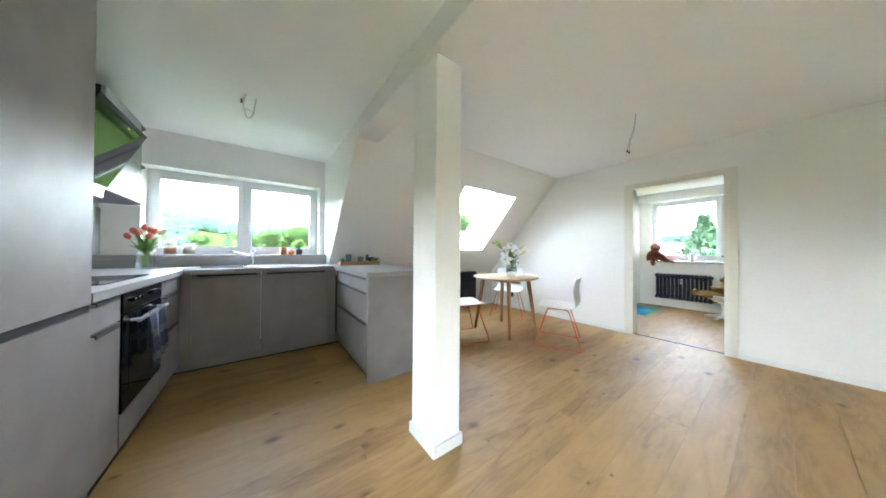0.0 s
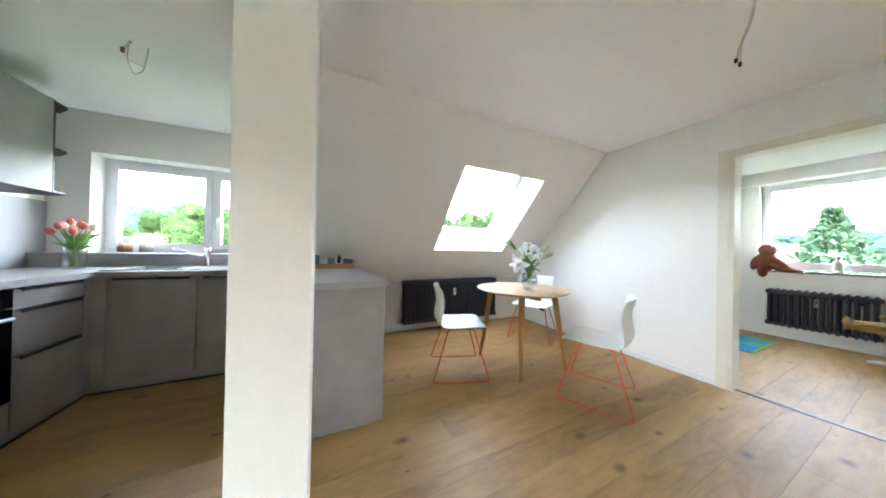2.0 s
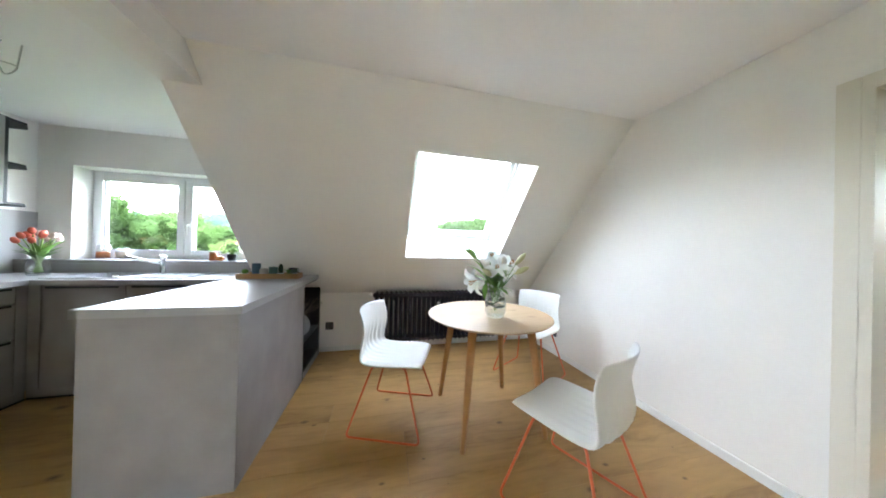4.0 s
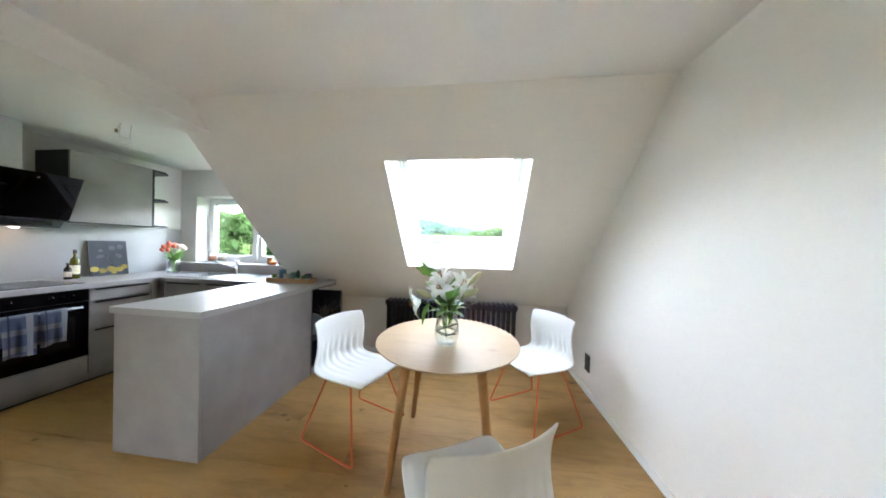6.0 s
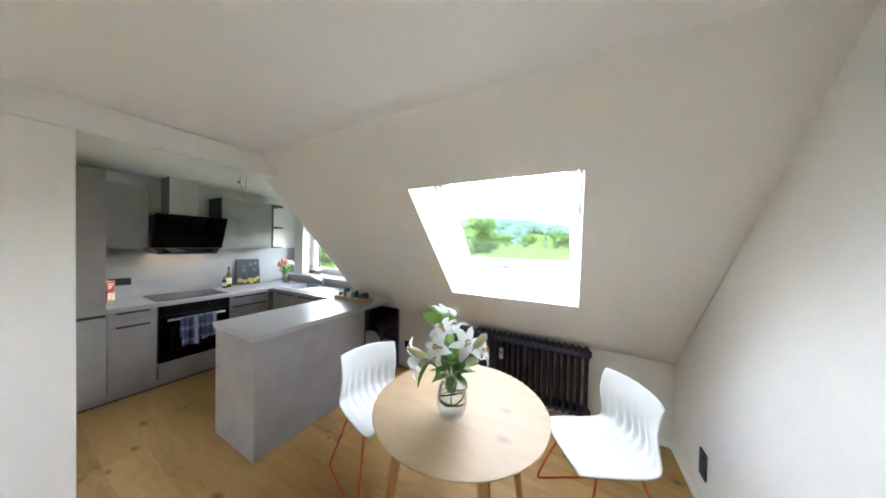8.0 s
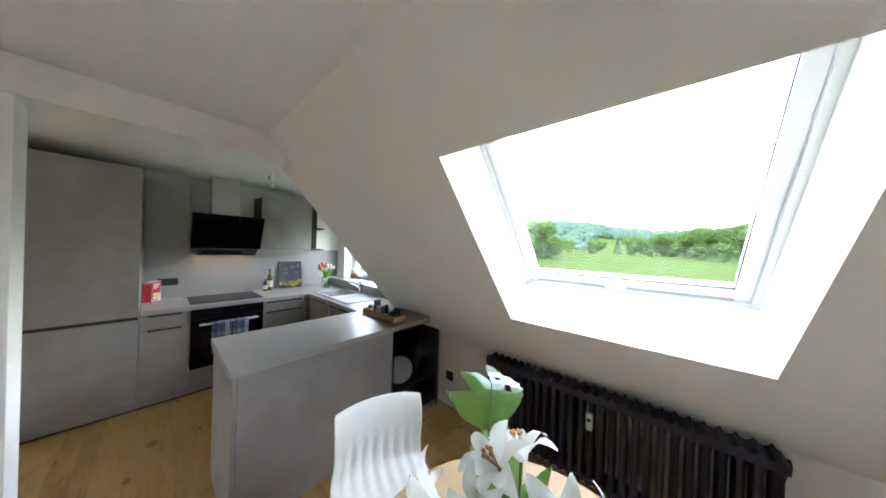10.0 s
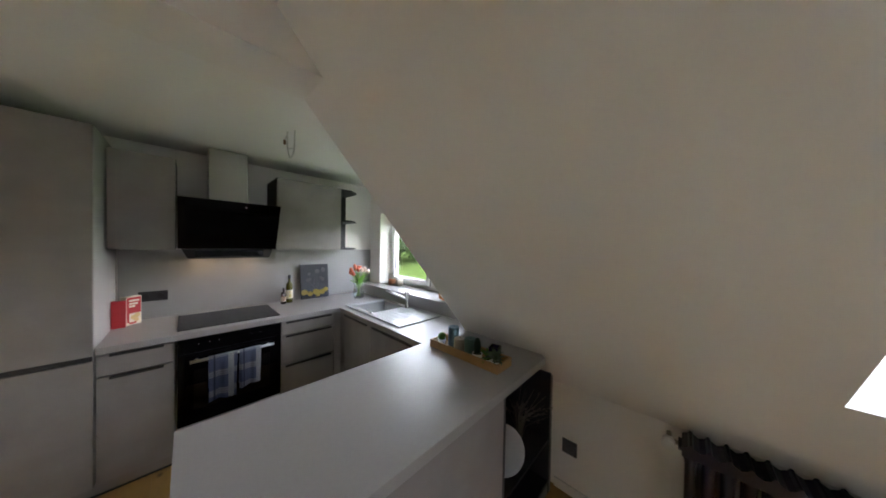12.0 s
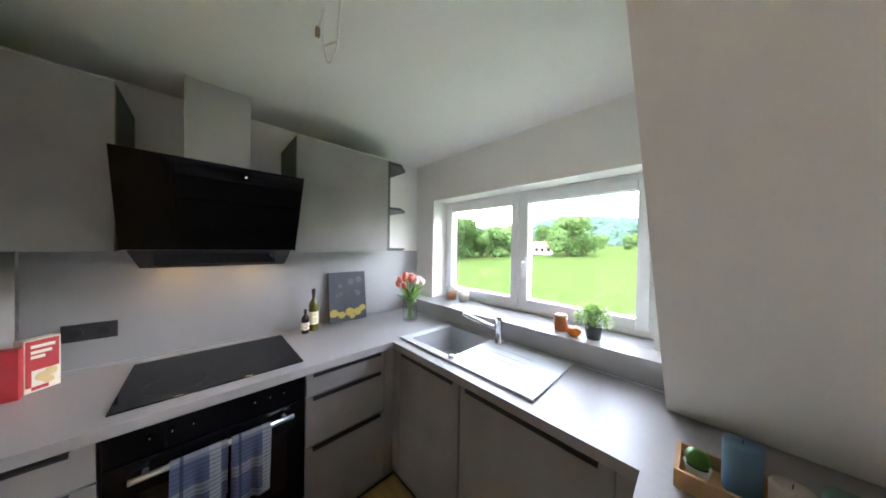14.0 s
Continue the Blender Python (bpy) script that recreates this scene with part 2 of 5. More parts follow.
def thing(name, label, category, at=(0, 0, 0), turn=0.0, group="", kind=""):
    ob = new(name)
    ob.empty_display_size = 0.1
    ob.matrix_world = pose(*at, 0, 0, turn)
    return tagged(ob, label, category, group, kind)


def solid(name, bm, material, label="", category="", group="", kind=""):
    return tagged(new(name, mesh_of(name, bm, material)), label, category, group, kind)


def structure(name, bm, material, label=""):
    return solid(name, bm, material, label, name.split("_")[0], kind="structure")


# ---- the plan ----
WEST, EAST, SOUTH = -3.66, 1.595, -1.7
DORMER_Y, KNEE_Y, CEIL = 3.46, 3.37, 2.33
SLOPE = Vector((0, 0.669, -0.743))      # down the roof slope
OUT = Vector((0, 0.743, 0.669))         # outwards through the roof
TOP = Vector((0, 2.2, 1.979))           # skylight's upper edge
CHEEK = -1.706
T = 0.25


def slope_y(z):
    return 2.2 - (z - 1.979) * 0.669 / 0.743


def slope_z(y):
    return 1.979 - (y - 2.2) * 0.743 / 0.669


# walls
# V0..VZ1: unseen opening added in the west wall to brighten the room
V0, V1, VZ0, VZ1 = -1.55, -0.35, 0.3, 1.6
structure("wall_west", boxes((WEST - T, WEST, SOUTH - T, V0, 0, 2.6), (WEST - T, WEST, V1, DORMER_Y + T, 0, 2.6), (WEST - T, WEST, V0, V1, 0, VZ0), (WEST - T, WEST, V0, V1, VZ1, 2.6)), PLASTER, "white painted kitchen wall behind the cabinets")
structure("wall_south", boxes((WEST, EAST + 0.12, SOUTH - T, SOUTH, 0, 2.6)), PLASTER, "plain white painted wall")
W0, W1, WZ0, WZ1 = -3.40, -1.775, 1.04, 1.957
structure("wall_dormer", boxes((WEST, W0, DORMER_Y, DORMER_Y + 0.28, 0, 2.6), (W1, CHEEK + 0.1, DORMER_Y, DORMER_Y + 0.28, 0, 2.6),
          (W0, W1, DORMER_Y, DORMER_Y + 0.28, 0, WZ0 - 0.03), (W0, W1, DORMER_Y, DORMER_Y + 0.28, WZ1, 2.6)), PLASTER, "white dormer wall around the kitchen window")
structure("wall_cheek", prism(bmesh.new(), [(slope_y(CEIL), CEIL), (KNEE_Y, slope_z(KNEE_Y)), (KNEE_Y, 0.0), (3.738, 0.0), (3.738, 2.6), (slope_y(CEIL), 2.6)], "x", CHEEK, CHEEK + 0.09), PLASTER, "white side wall of the dormer")
structure("wall_knee", boxes((CHEEK + 0.09, EAST, KNEE_Y, KNEE_Y + 0.3, 0, 0.85)), PLASTER, "low white wall under the roof slope")
DY0, DY1, DZ = 0.015, 0.85, 1.955
bm = boxes((EAST, EAST + 0.12, SOUTH, DY0, 0, 2.6), (EAST, EAST + 0.12, DY0, DY1, DZ, 2.6))
prism(bm, [(DY1, 0), (KNEE_Y + 0.3, 0), (KNEE_Y + 0.3, 0.75), (2.0, 2.6), (DY1, 2.6)], "x", EAST, EAST + 0.12)
structure("wall_east", bm, PLASTER, "white painted wall with a doorway")

# roof slope with the skylight's shaft
def slope_box(bm, x0, x1, v0, v1, w0, w1):
    vs = [bm.verts.new(Vector((x, 0, 0)) + TOP + SLOPE * v + OUT * w) for x in (x0, x1) for v in (v0, v1) for w in (w0, w1)]
    for q in ((0, 1, 3, 2), (4, 6, 7, 5), (0, 4, 5, 1), (2, 3, 7, 6), (0, 2, 6, 4), (1, 5, 7, 3)):
        bm.faces.new([vs[i] for i in q])


SX0, SX1, SV0, SV1, DEEP = -0.19, 0.907, 0.0, 1.155, 0.34
vtop, vbot = -(CEIL + 0.3 - 1.979) / 0.743, 2.2
bm = bmesh.new()
for a in ((CHEEK + 0.09, SX0, vtop, vbot), (SX1, EAST, vtop, vbot), (SX0, SX1, vtop, SV0), (SX0, SX1, SV1, vbot)):
    slope_box(bm, *a, 0, DEEP)
structure("wall_slope", bm, PLASTER, "white sloping roof wall with a deep skylight shaft")

structure("ceiling", boxes((WEST, CHEEK + 0.09, SOUTH, DORMER_Y, CEIL, CEIL + 0.3), (CHEEK + 0.09, EAST, SOUTH, slope_y(CEIL), CEIL, CEIL + 0.3)), CEILING, "white flat painted ceiling")

# post and beam
PX0, PX1, PY0, PY1 = -1.675, -1.50, 0.76, 1.0
structure("beam", boxes((CHEEK - 0.003, PX1, SOUTH, slope_y(2.165) + 0.02, 2.165, CEIL)), PLASTER, "white boxed ceiling beam above the post")
structure("post", boxes((PX0, PX1 - 0.002, PY0, PY1, 0, 2.165), bevel=0.004), PLASTER, "white square post between kitchen and dining area")
bm = bmesh.new()
for r in ((PX0 - 0.012, PX1 + 0.012, PY0 - 0.012, PY0), (PX0 - 0.012, PX1 + 0.012, PY1, PY1 + 0.012), (PX0 - 0.012, PX0, PY0, PY1), (PX1, PX1 + 0.012, PY0, PY1)):
    box(bm, *r, 0, 0.06)
structure("baseboard_post", bm, WHITE, "narrow white skirting around the post")
bm = boxes((EAST - 0.012, EAST, SOUTH, DY0 - 0.085, 0, 0.055), (EAST - 0.012, EAST, DY1 + 0.085, KNEE_Y, 0, 0.055), (-1.1, EAST - 0.012, KNEE_Y - 0.012, KNEE_Y, 0, 0.055))
structure("baseboard", bm, WHITE, "narrow white skirting along the walls")

# east room beyond the doorway
RX = 4.30
structure("wall_room_north", boxes((EAST + 0.12, RX + 0.4, 1.50, 1.75, 0, 2.6)), PLASTER, "white wall of the small room")
structure("wall_room_south", boxes((EAST + 0.12, RX + 0.4, -1.4, -1.15, 0, 2.6)), PLASTER, "white wall of the small room")
EY0, EY1, EZ0, EZ1 = 0.28, 1.31, 0.93, 2.155
structure("wall_room_east", boxes((RX, RX + 0.3, -1.4, EY0, 0, 2.6), (RX, RX + 0.3, EY1, 1.75, 0, 2.6), (RX, RX + 0.3, EY0, EY1, 0, EZ0 - 0.03), (RX, RX + 0.3, EY0, EY1, EZ1, 2.6),
          (RX - 0.10, RX, -1.15, 1.5, EZ1, CEIL)), PLASTER, "white wall with a window above a radiator")
structure("ceiling_room", boxes((EAST + 0.12, RX, -1.15, 1.5, CEIL, CEIL + 0.3)), CEILING, "white ceiling of the small room")


# ---- windows ----
def frame_rows(x0, x1, z0, z1, w, y0, y1):
    return [(x0, x0 + w, y0, y1, z0, z1), (x1 - w, x1, y0, y1, z0, z1), (x0 + w, x1 - w, y0, y1, z0, z0 + w), (x0 + w, x1 - w, y0, y1, z1 - w, z1)]


def window(name, label, sashes, x0, x1, z0, z1, handles):
    """A plastic window in the plane y = 0, seen from negative y; sashes: (left, right) of each leaf."""
    root = thing(name, label, "window", kind="structure")
    rows = frame_rows(x0, x1, z0, z1, 0.05, 0.0, 0.07)
    for (a, b), (c, d) in zip(sashes, sashes[1:]):
        rows.append((b - 0.015, c + 0.015, 0.0, 0.07, z0 + 0.05, z1 - 0.05))
    fr = part("window_frame", boxes(*rows, bevel=0.004), UPVC, root)
    for i, (a, b) in enumerate(sashes):
        s = part("sash", boxes(*frame_rows(a, b, z0 + 0.035, z1 - 0.035, 0.06, -0.022, 0.05), bevel=0.006), UPVC, root)
        part("pane", boxes((a + 0.055, b - 0.055, 0.012, 0.018, z0 + 0.09, z1 - 0.09)), PANE, s).visible_shadow = False
        g = [(a + 0.057, a + 0.062), (b - 0.062, b - 0.057)]
        rows = [(p, q, -0.006, 0.011, z0 + 0.094, z1 - 0.094) for p, q in g] + [(a + 0.057, b - 0.057, -0.006, 0.011, z0 + 0.094, z0 + 0.099), (a + 0.057, b - 0.057, -0.006, 0.011, z1 - 0.099, z1 - 0.094)]
        part("gasket", boxes(*rows), BLACK_PLASTIC, s)
    for hx, hz in handles:
        h = boxes((hx - 0.014, hx + 0.014, -0.034, -0.02, hz - 0.035, hz + 0.035), bevel=0.004)
        tube(h, round_path([(hx, -0.03, hz), (hx, -0.065, hz), (hx, -0.065, hz - 0.12)], 0.015), 0.009)
        part("handle", h, WHITE, root)
    return root


k = window("window_1", "white plastic double window in the kitchen dormer", [(W0 + 0.035, -2.60), (-2.58, W1 - 0.035)], W0, W1, WZ0, WZ1, [(-2.545, 1.42)])
k.location = (0, 3.64, 0)
k = window("window_2", "white plastic single window of the small room", [(0.035, 0.995)], 0, 1.03, EZ0 + 0.02, EZ1, [(0.06, 1.55)])
k.matrix_world = pose(RX + 0.12, EY1, 0, 0, 0, -90)

# added out of view: glazing of the opening that brings in extra daylight
k = window("window_4", "unseen white double window added in the west wall to light the room", [(0.035, 0.59), (0.61, 1.165)], 0, 1.2, VZ0, VZ1, [(0.63, 1.0)])
k.matrix_world = pose(WEST - 0.12, V0, 0, 0, 0, 90)


def skylight():
    root = thing("window_3", "white roof window in the sloping wall", "roof window", kind="structure")
    def ring(name, x0, x1, v0, v1, w, n0, n1, m, parent):
        bm = bmesh.new()
        for r in ((x0, x0 + w, v0, v1), (x1 - w, x1, v0, v1), (x0 + w, x1 - w, v0, v0 + w), (x0 + w, x1 - w, v1 - w, v1)):
            slope_box(bm, *r, n0, n1)
        return part(name, bm, m, parent)
    ring("window_frame", SX0 - 0.05, SX1 + 0.05, SV0 - 0.05, SV1 + 0.05, 0.075, DEEP, DEEP + 0.09, UPVC, root)
    s = ring("sash", SX0 + 0.028, SX1 - 0.028, SV0 + 0.028, SV1 - 0.028, 0.05, DEEP + 0.018, DEEP + 0.085, UPVC, root)
    bm = bmesh.new()
    slope_box(bm, SX0 + 0.07, SX1 - 0.07, SV0 + 0.07, SV1 - 0.07, DEEP + 0.05, DEEP + 0.056)
    part("pane", bm, ROOF_PANE, s)
    ring("gasket", SX0 + 0.076, SX1 - 0.076, SV0 + 0.076, SV1 - 0.076, 0.005, DEEP + 0.036, DEEP + 0.05, BLACK_PLASTIC, s)
    bm = bmesh.new()
    mx = (SX0 + SX1) / 2
    slope_box(bm, mx - 0.05, mx + 0.05, SV1 - 0.062, SV1 - 0.04, DEEP - 0.004, DEEP + 0.02)
    slope_box(bm, mx - 0.018, mx + 0.018, SV1 - 0.075, SV1 - 0.045, DEEP - 0.03, DEEP - 0.004)
    part("handle", bm, WHITE, root)
    bm = bmesh.new()
    slope_box(bm, SX0 + 0.08, SX1 - 0.08, SV1 - 0.036, SV1 - 0.03, DEEP + 0.008, DEEP + 0.02)
    part("seal", bm, mat("grey_seal", (0.45, 0.46, 0.47), 0.6), root)


skylight()

# door frame and open leaf
bm = bmesh.new()
for a, b in ((EAST - 0.014, EAST + 0.001), (EAST + 0.119, EAST + 0.134)):
    for r in ((DY0 - 0.085, DY0 - 0.02, 0, DZ + 0.055), (DY1 + 0.02, DY1 + 0.085, 0, DZ + 0.055), (DY0 - 0.02, DY1 + 0.02, DZ + 0.0, DZ + 0.055)):
        box(bm, a, b, *r, bevel=0.004)
for r in ((DY0 - 0.02, DY0 + 0.012, 0, DZ), (DY1 - 0.012, DY1 + 0.02, 0, DZ), (DY0 + 0.012, DY1 - 0.012, DZ - 0.012, DZ)):
    box(bm, EAST - 0.013, EAST + 0.133, *r)
structure("door_frame", bm, CREAM, "cream painted door frame without a step")
leaf = thing("door_1", "white door leaf standing open into the small room", "door", (EAST + 0.14, 0.035, 0), 2.5, kind="structure")
part("leaf", boxes((0, 0.80, -0.04, 0.0, 0.008, DZ - 0.02), bevel=0.004), WHITE, leaf)
bm = boxes((0.72, 0.76, 0.0, 0.008, 0.95, 1.17), bevel=0.003)
tube(bm, round_path([(0.74, 0.0, 1.05), (0.74, 0.05, 1.05), (0.62, 0.05, 1.05)], 0.02), 0.010)
part("door_handle", bm, BLACK_METAL, leaf)
structure("trim_threshold", boxes((EAST + 0.045, EAST + 0.075, DY0 + 0.012, DY1 - 0.012, 0, 0.006), bevel=0.002), BLACK_METAL, "dark strip between the two floors")


def wpart(name, bm, material, parent, label=""):
    """A part whose mesh is given in the room's own coordinates."""
    ob = part(name, bm, material, parent, label)
    if parent.parent is None:
        ob.matrix_parent_inverse = Matrix.Translation(-parent.location)
    return ob


# ---- kitchen: fitted cabinets ----
def cabinet(name, label, at, turn, w, depth, fronts, z0=0.09, z1=0.873, body=CONCRETE, group="fitted kitchen cabinets", strip=0.86, open_top=False):
    """A fitted unit; its front faces local -y. fronts: (kind, x0, x1, z0, z1, has a handle strip)."""
    root = thing(name, label, "cabinet", at, turn, group)
    rows = [(0.001, w - 0.001, 0.021, depth, z0, 0.73 if open_top else z1)]
    if open_top:
        rows.append((0.001, w - 0.001, 0.021, 0.08, 0.73, z1))
    part("body", boxes(*rows), body, root)
    for kind, a, b, lo, hi, grip in fronts:
        f = part(kind, boxes((a + 0.002, b - 0.002, 0.0, 0.019, lo + 0.002, hi - 0.002), bevel=0.0015), CONCRETE, root)
        if grip:
            m = (a + b) / 2
            h = (b - a) * strip / 2
            bm = boxes((m - h, m + h, -0.014, 0.0, hi - 0.006, hi - 0.002), (m - h, m + h, -0.014, -0.011, hi - 0.018, hi - 0.006))
            part("handle", bm, BLACK_METAL, f, "slim black edge grip")
    return root


cabinet("tall_cabinet", "tall grey concrete-look cabinet with a black grip groove", (-2.972, 0.71, 0), 90, 0.598, 0.665,
        [("door", 0, 0.598, 0.09, 0.842, False), ("door", 0, 0.598, 0.87, 2.212, False)], z1=2.215, body=mat("grey_carcass", (0.42, 0.41, 0.40), 0.5, grain=(14, 0.08), stain=0.1))
cabinet("tall_cabinet", "tall grey concrete-look cabinet beside the doorway end", (-2.972, 0.11, 0), 90, 0.598, 0.665,
        [("door", 0, 0.598, 0.09, 0.842, False), ("door", 0, 0.598, 0.87, 2.212, False)], z1=2.215)
for o in [o for o in scene.objects if o.name.startswith("tall_cabinet")]:
    part("grip_groove", boxes((0.004, 0.594, 0.004, 0.0205, 0.843, 0.869)), BLACK_METAL, o, "black recessed grip groove")
cabinet("base_cabinet", "narrow grey base cabinet with a drawer above a door", (-2.99, 1.312, 0), 90, 0.32, 0.665,
        [("drawer_front", 0, 0.32, 0.735, 0.868, True), ("door", 0, 0.32, 0.09, 0.731, True)], strip=0.68)
cabinet("drawer_cabinet", "grey base cabinet with three drawers beside the oven", (-2.99, 2.252, 0), 90, 0.448, 0.665,
        [("drawer_front", 0, 0.448, 0.752, 0.868, True), ("drawer_front", 0, 0.448, 0.492, 0.748, True), ("drawer_front", 0, 0.448, 0.09, 0.488, True)])
solid("corner_filler", boxes((-3.012, -2.99, 2.703, 2.786, 0.09, 0.873), (-2.99, -2.922, 2.766, 2.786, 0.09, 0.873)), CONCRETE, "grey corner strip between two base cabinets", "filler panel")
cabinet("sink_cabinet", "grey base cabinet with one door under the sink", (-2.92, 2.766, 0), 0, 0.50, 0.5, [("door", 0, 0.50, 0.09, 0.868, True)], open_top=True)
cabinet("base_cabinet", "wide grey base cabinet with one door under the worktop", (-2.415, 2.766, 0), 0, 0.625, 0.5, [("door", 0, 0.625, 0.09, 0.868, True)])
solid("corner_filler", boxes((-1.788, -1.714, 2.766, 2.786, 0.09, 0.873)), CONCRETE, "grey strip in the corner by the peninsula", "filler panel")
cabinet("drawer_cabinet", "wide grey peninsula cabinet with three drawers", (-1.712, 2.70, 0), -90, 1.005, 0.58,
        [("drawer_front", 0, 1.005, 0.752, 0.868, True), ("drawer_front", 0, 1.005, 0.492, 0.748, True), ("drawer_front", 0, 1.005, 0.09, 0.488, True)], strip=0.96)
solid("plinth", boxes((-3.05, -3.03, 0.11, 2.80, 0.014, 0.089), (-3.03, -1.67, 2.806, 2.826, 0.014, 0.089), (-1.67, -1.65, 1.70, 2.806, 0.014, 0.089)), CONCRETE, "grey plinth along the foot of the cabinets", "plinth")
# black strip that draws the shadow gap at the plinth's foot
solid("plinth_seal", boxes((-3.05, -3.028, 0.11, 2.80, 0, 0.0135), (-3.028, -1.672, 2.804, 2.826, 0, 0.0135), (-1.672, -1.65, 1.70, 2.804, 0, 0.0135)), BLACK_PLASTIC, "dark strip standing in for the shadow gap between plinth and floor", "sealing strip")
bm = boxes((-1.715, -1.105, 1.668, 1.690, 0, 0.874), bevel=0.0015)
solid("end_panel", bm, CONCRETE, "large grey concrete-look end panel of the peninsula", "panel")
solid("back_panel", boxes((-1.127, -1.105, 1.692, 2.706, 0, 0.874), bevel=0.0015), CONCRETE, "large grey concrete-look back panel of the peninsula", "panel")

# worktop round the sink's bowl
BX0, BX1, BY0, BY1 = -2.94, -2.555, 2.855, 3.245
N = slope_y(0.915) - 0.004
bm = bmesh.new()
edges = []
for loop in ([(-3.642, 1.314), (-2.97, 1.314), (-2.97, 2.748), (-1.732, 2.748), (-1.732, 1.655), (-1.085, 1.655), (-1.085, N - 0.03), (-1.13, N + 0.02), (CHEEK - 0.002, N + 0.02), (CHEEK - 0.002, 3.30), (-3.642, 3.30)],
             [(BX0, BY0), (BX1, BY0), (BX1, BY1), (BX0, BY1)]):
    vs = [bm.verts.new((x, y, 0.875)) for x, y in loop]
    edges += [bm.edges.new((vs[i], vs[(i + 1) % len(vs)])) for i in range(len(vs))]
flat = [f for f in bmesh.ops.triangle_fill(bm, use_beauty=True, edges=edges)["geom"] if isinstance(f, bmesh.types.BMFace)]
lifted = bmesh.ops.extrude_face_region(bm, geom=flat, use_keep_orig=True)["geom"]
bmesh.ops.translate(bm, verts=[v for v in lifted if isinstance(v, bmesh.types.BMVert)], vec=(0, 0, 0.04))
solid("worktop", bm, COUNTER, "grey stone-look worktop running round the kitchen", "worktop")
root = thing("window_ledge", "raised grey ledge below the kitchen window", "ledge", (-2.65, 3.38, 0.917))
wpart("fascia", boxes((-3.642, CHEEK - 0.003, 3.302, DORMER_Y - 0.002, 0.917, 1.003)), COUNTER, root)
wpart("board", boxes((-3.642, CHEEK - 0.003, 3.296, DORMER_Y - 0.002, 1.004, 1.038), bevel=0.002), COUNTER, root)
wpart("sill", boxes((W0 + 0.002, W1 - 0.002, DORMER_Y - 0.001, 3.638, 1.011, 1.038)), COUNTER, root)
wpart("sub_sill", boxes((W0 + 0.004, W1 - 0.004, 3.648, 3.70, 1.0112, 1.0415)), UPVC, root)
solid("splashback", boxes((-3.658, -3.644, 1.314, DORMER_Y - 0.003, 0.917, 1.478)), SPLASH, "pale grey splashback behind the hob", "splashback")
solid("wall_trim", boxes((-3.642, -3.632, 1.316, 3.294, 0.9155, 0.925)), SPLASH, "thin grey sealing strip on the worktop", "trim", kind="structure")

# sink
root = thing("sink", "grey composite sink with a ribbed drainer", "sink", (-2.53, 3.02, 0.915))
bm = boxes((-2.99, BX0 + 0.012, 2.815, 3.270, 0.916, 0.922), (BX0 + 0.012, BX1 - 0.012, 2.815, BY0 + 0.012, 0.916, 0.922), (BX0 + 0.012, BX1 - 0.012, BY1 - 0.012, 3.270, 0.916, 0.922), (BX1 - 0.012, -2.075, 2.815, 3.270, 0.916, 0.9205))
for r in ((-2.99, -2.075, 2.815, 2.823), (-2.99, -2.075, 3.262, 3.270), (-2.99, -2.982, 2.823, 3.262), (-2.083, -2.075, 2.823, 3.262)):
    box(bm, *r, 0.9205, 0.9255)
wpart("rim", bm, SINK, root)
bm = boxes((BX0 + 0.003, BX0 + 0.012, BY0 + 0.003, BY1 - 0.003, 0.745, 0.9215), (BX1 - 0.012, BX1 - 0.003, BY0 + 0.003, BY1 - 0.003, 0.745, 0.920), (BX0 + 0.012, BX1 - 0.012, BY0 + 0.003, BY0 + 0.012, 0.745, 0.9215),
           (BX0 + 0.012, BX1 - 0.012, BY1 - 0.012, BY1 - 0.003, 0.745, 0.9215), (BX0 + 0.003, BX1 - 0.003, BY0 + 0.003, BY1 - 0.003, 0.735, 0.745))
wpart("bowl", bm, SINK, root)
for i in range(5):
    y = 2.90 + i * 0.062
    wpart("drainer_rib", boxes((-2.50, -2.24, y, y + 0.005, 0.9205, 0.9222), bevel=0.0005), SINK, root)
wpart("waste", lathe([(0.045, 0), (0.045, 0.004), (0.03, 0.006), (0.028, 0.002)], 20, (-2.74, 3.03, 0.745)), STEEL, root)
wpart("waste_knob", lathe([(0.018, 0), (0.018, 0.016), (0.014, 0.02)], 16, (-2.55, 2.845, 0.922)), CHROME, root)
root = thing("kitchen_tap", "chrome kitchen tap with a raised side spout", "tap", (-2.50, 3.222, 0.922))
part("body", lathe([(0.026, 0), (0.026, 0.006), (0.021, 0.01), (0.021, 0.125), (0.023, 0.128), (0.023, 0.165), (0.019, 0.172)], 20), CHROME, root)
bm = bmesh.new()
tube(bm, [(0, 0, 0.085), (-0.10, -0.06, 0.125), (-0.20, -0.12, 0.165)], 0.014, 12)
part("spout", bm, CHROME, root)
part("lever", boxes((-0.006, 0.006, -0.045, 0.0, 0.172, 0.180), bevel=0.002), CHROME, root)

# hob
root = thing("hob", "black glass ceramic hob set in the worktop", "hob", (-3.30, 1.945, 0.916))
wpart("glass", boxes((-3.55, -3.045, 1.638, 2.255, 0.916, 0.922), bevel=0.0015), BLACK_GLASS, root)
RING = mat("hob_print", (0.09, 0.09, 0.095), 0.25)
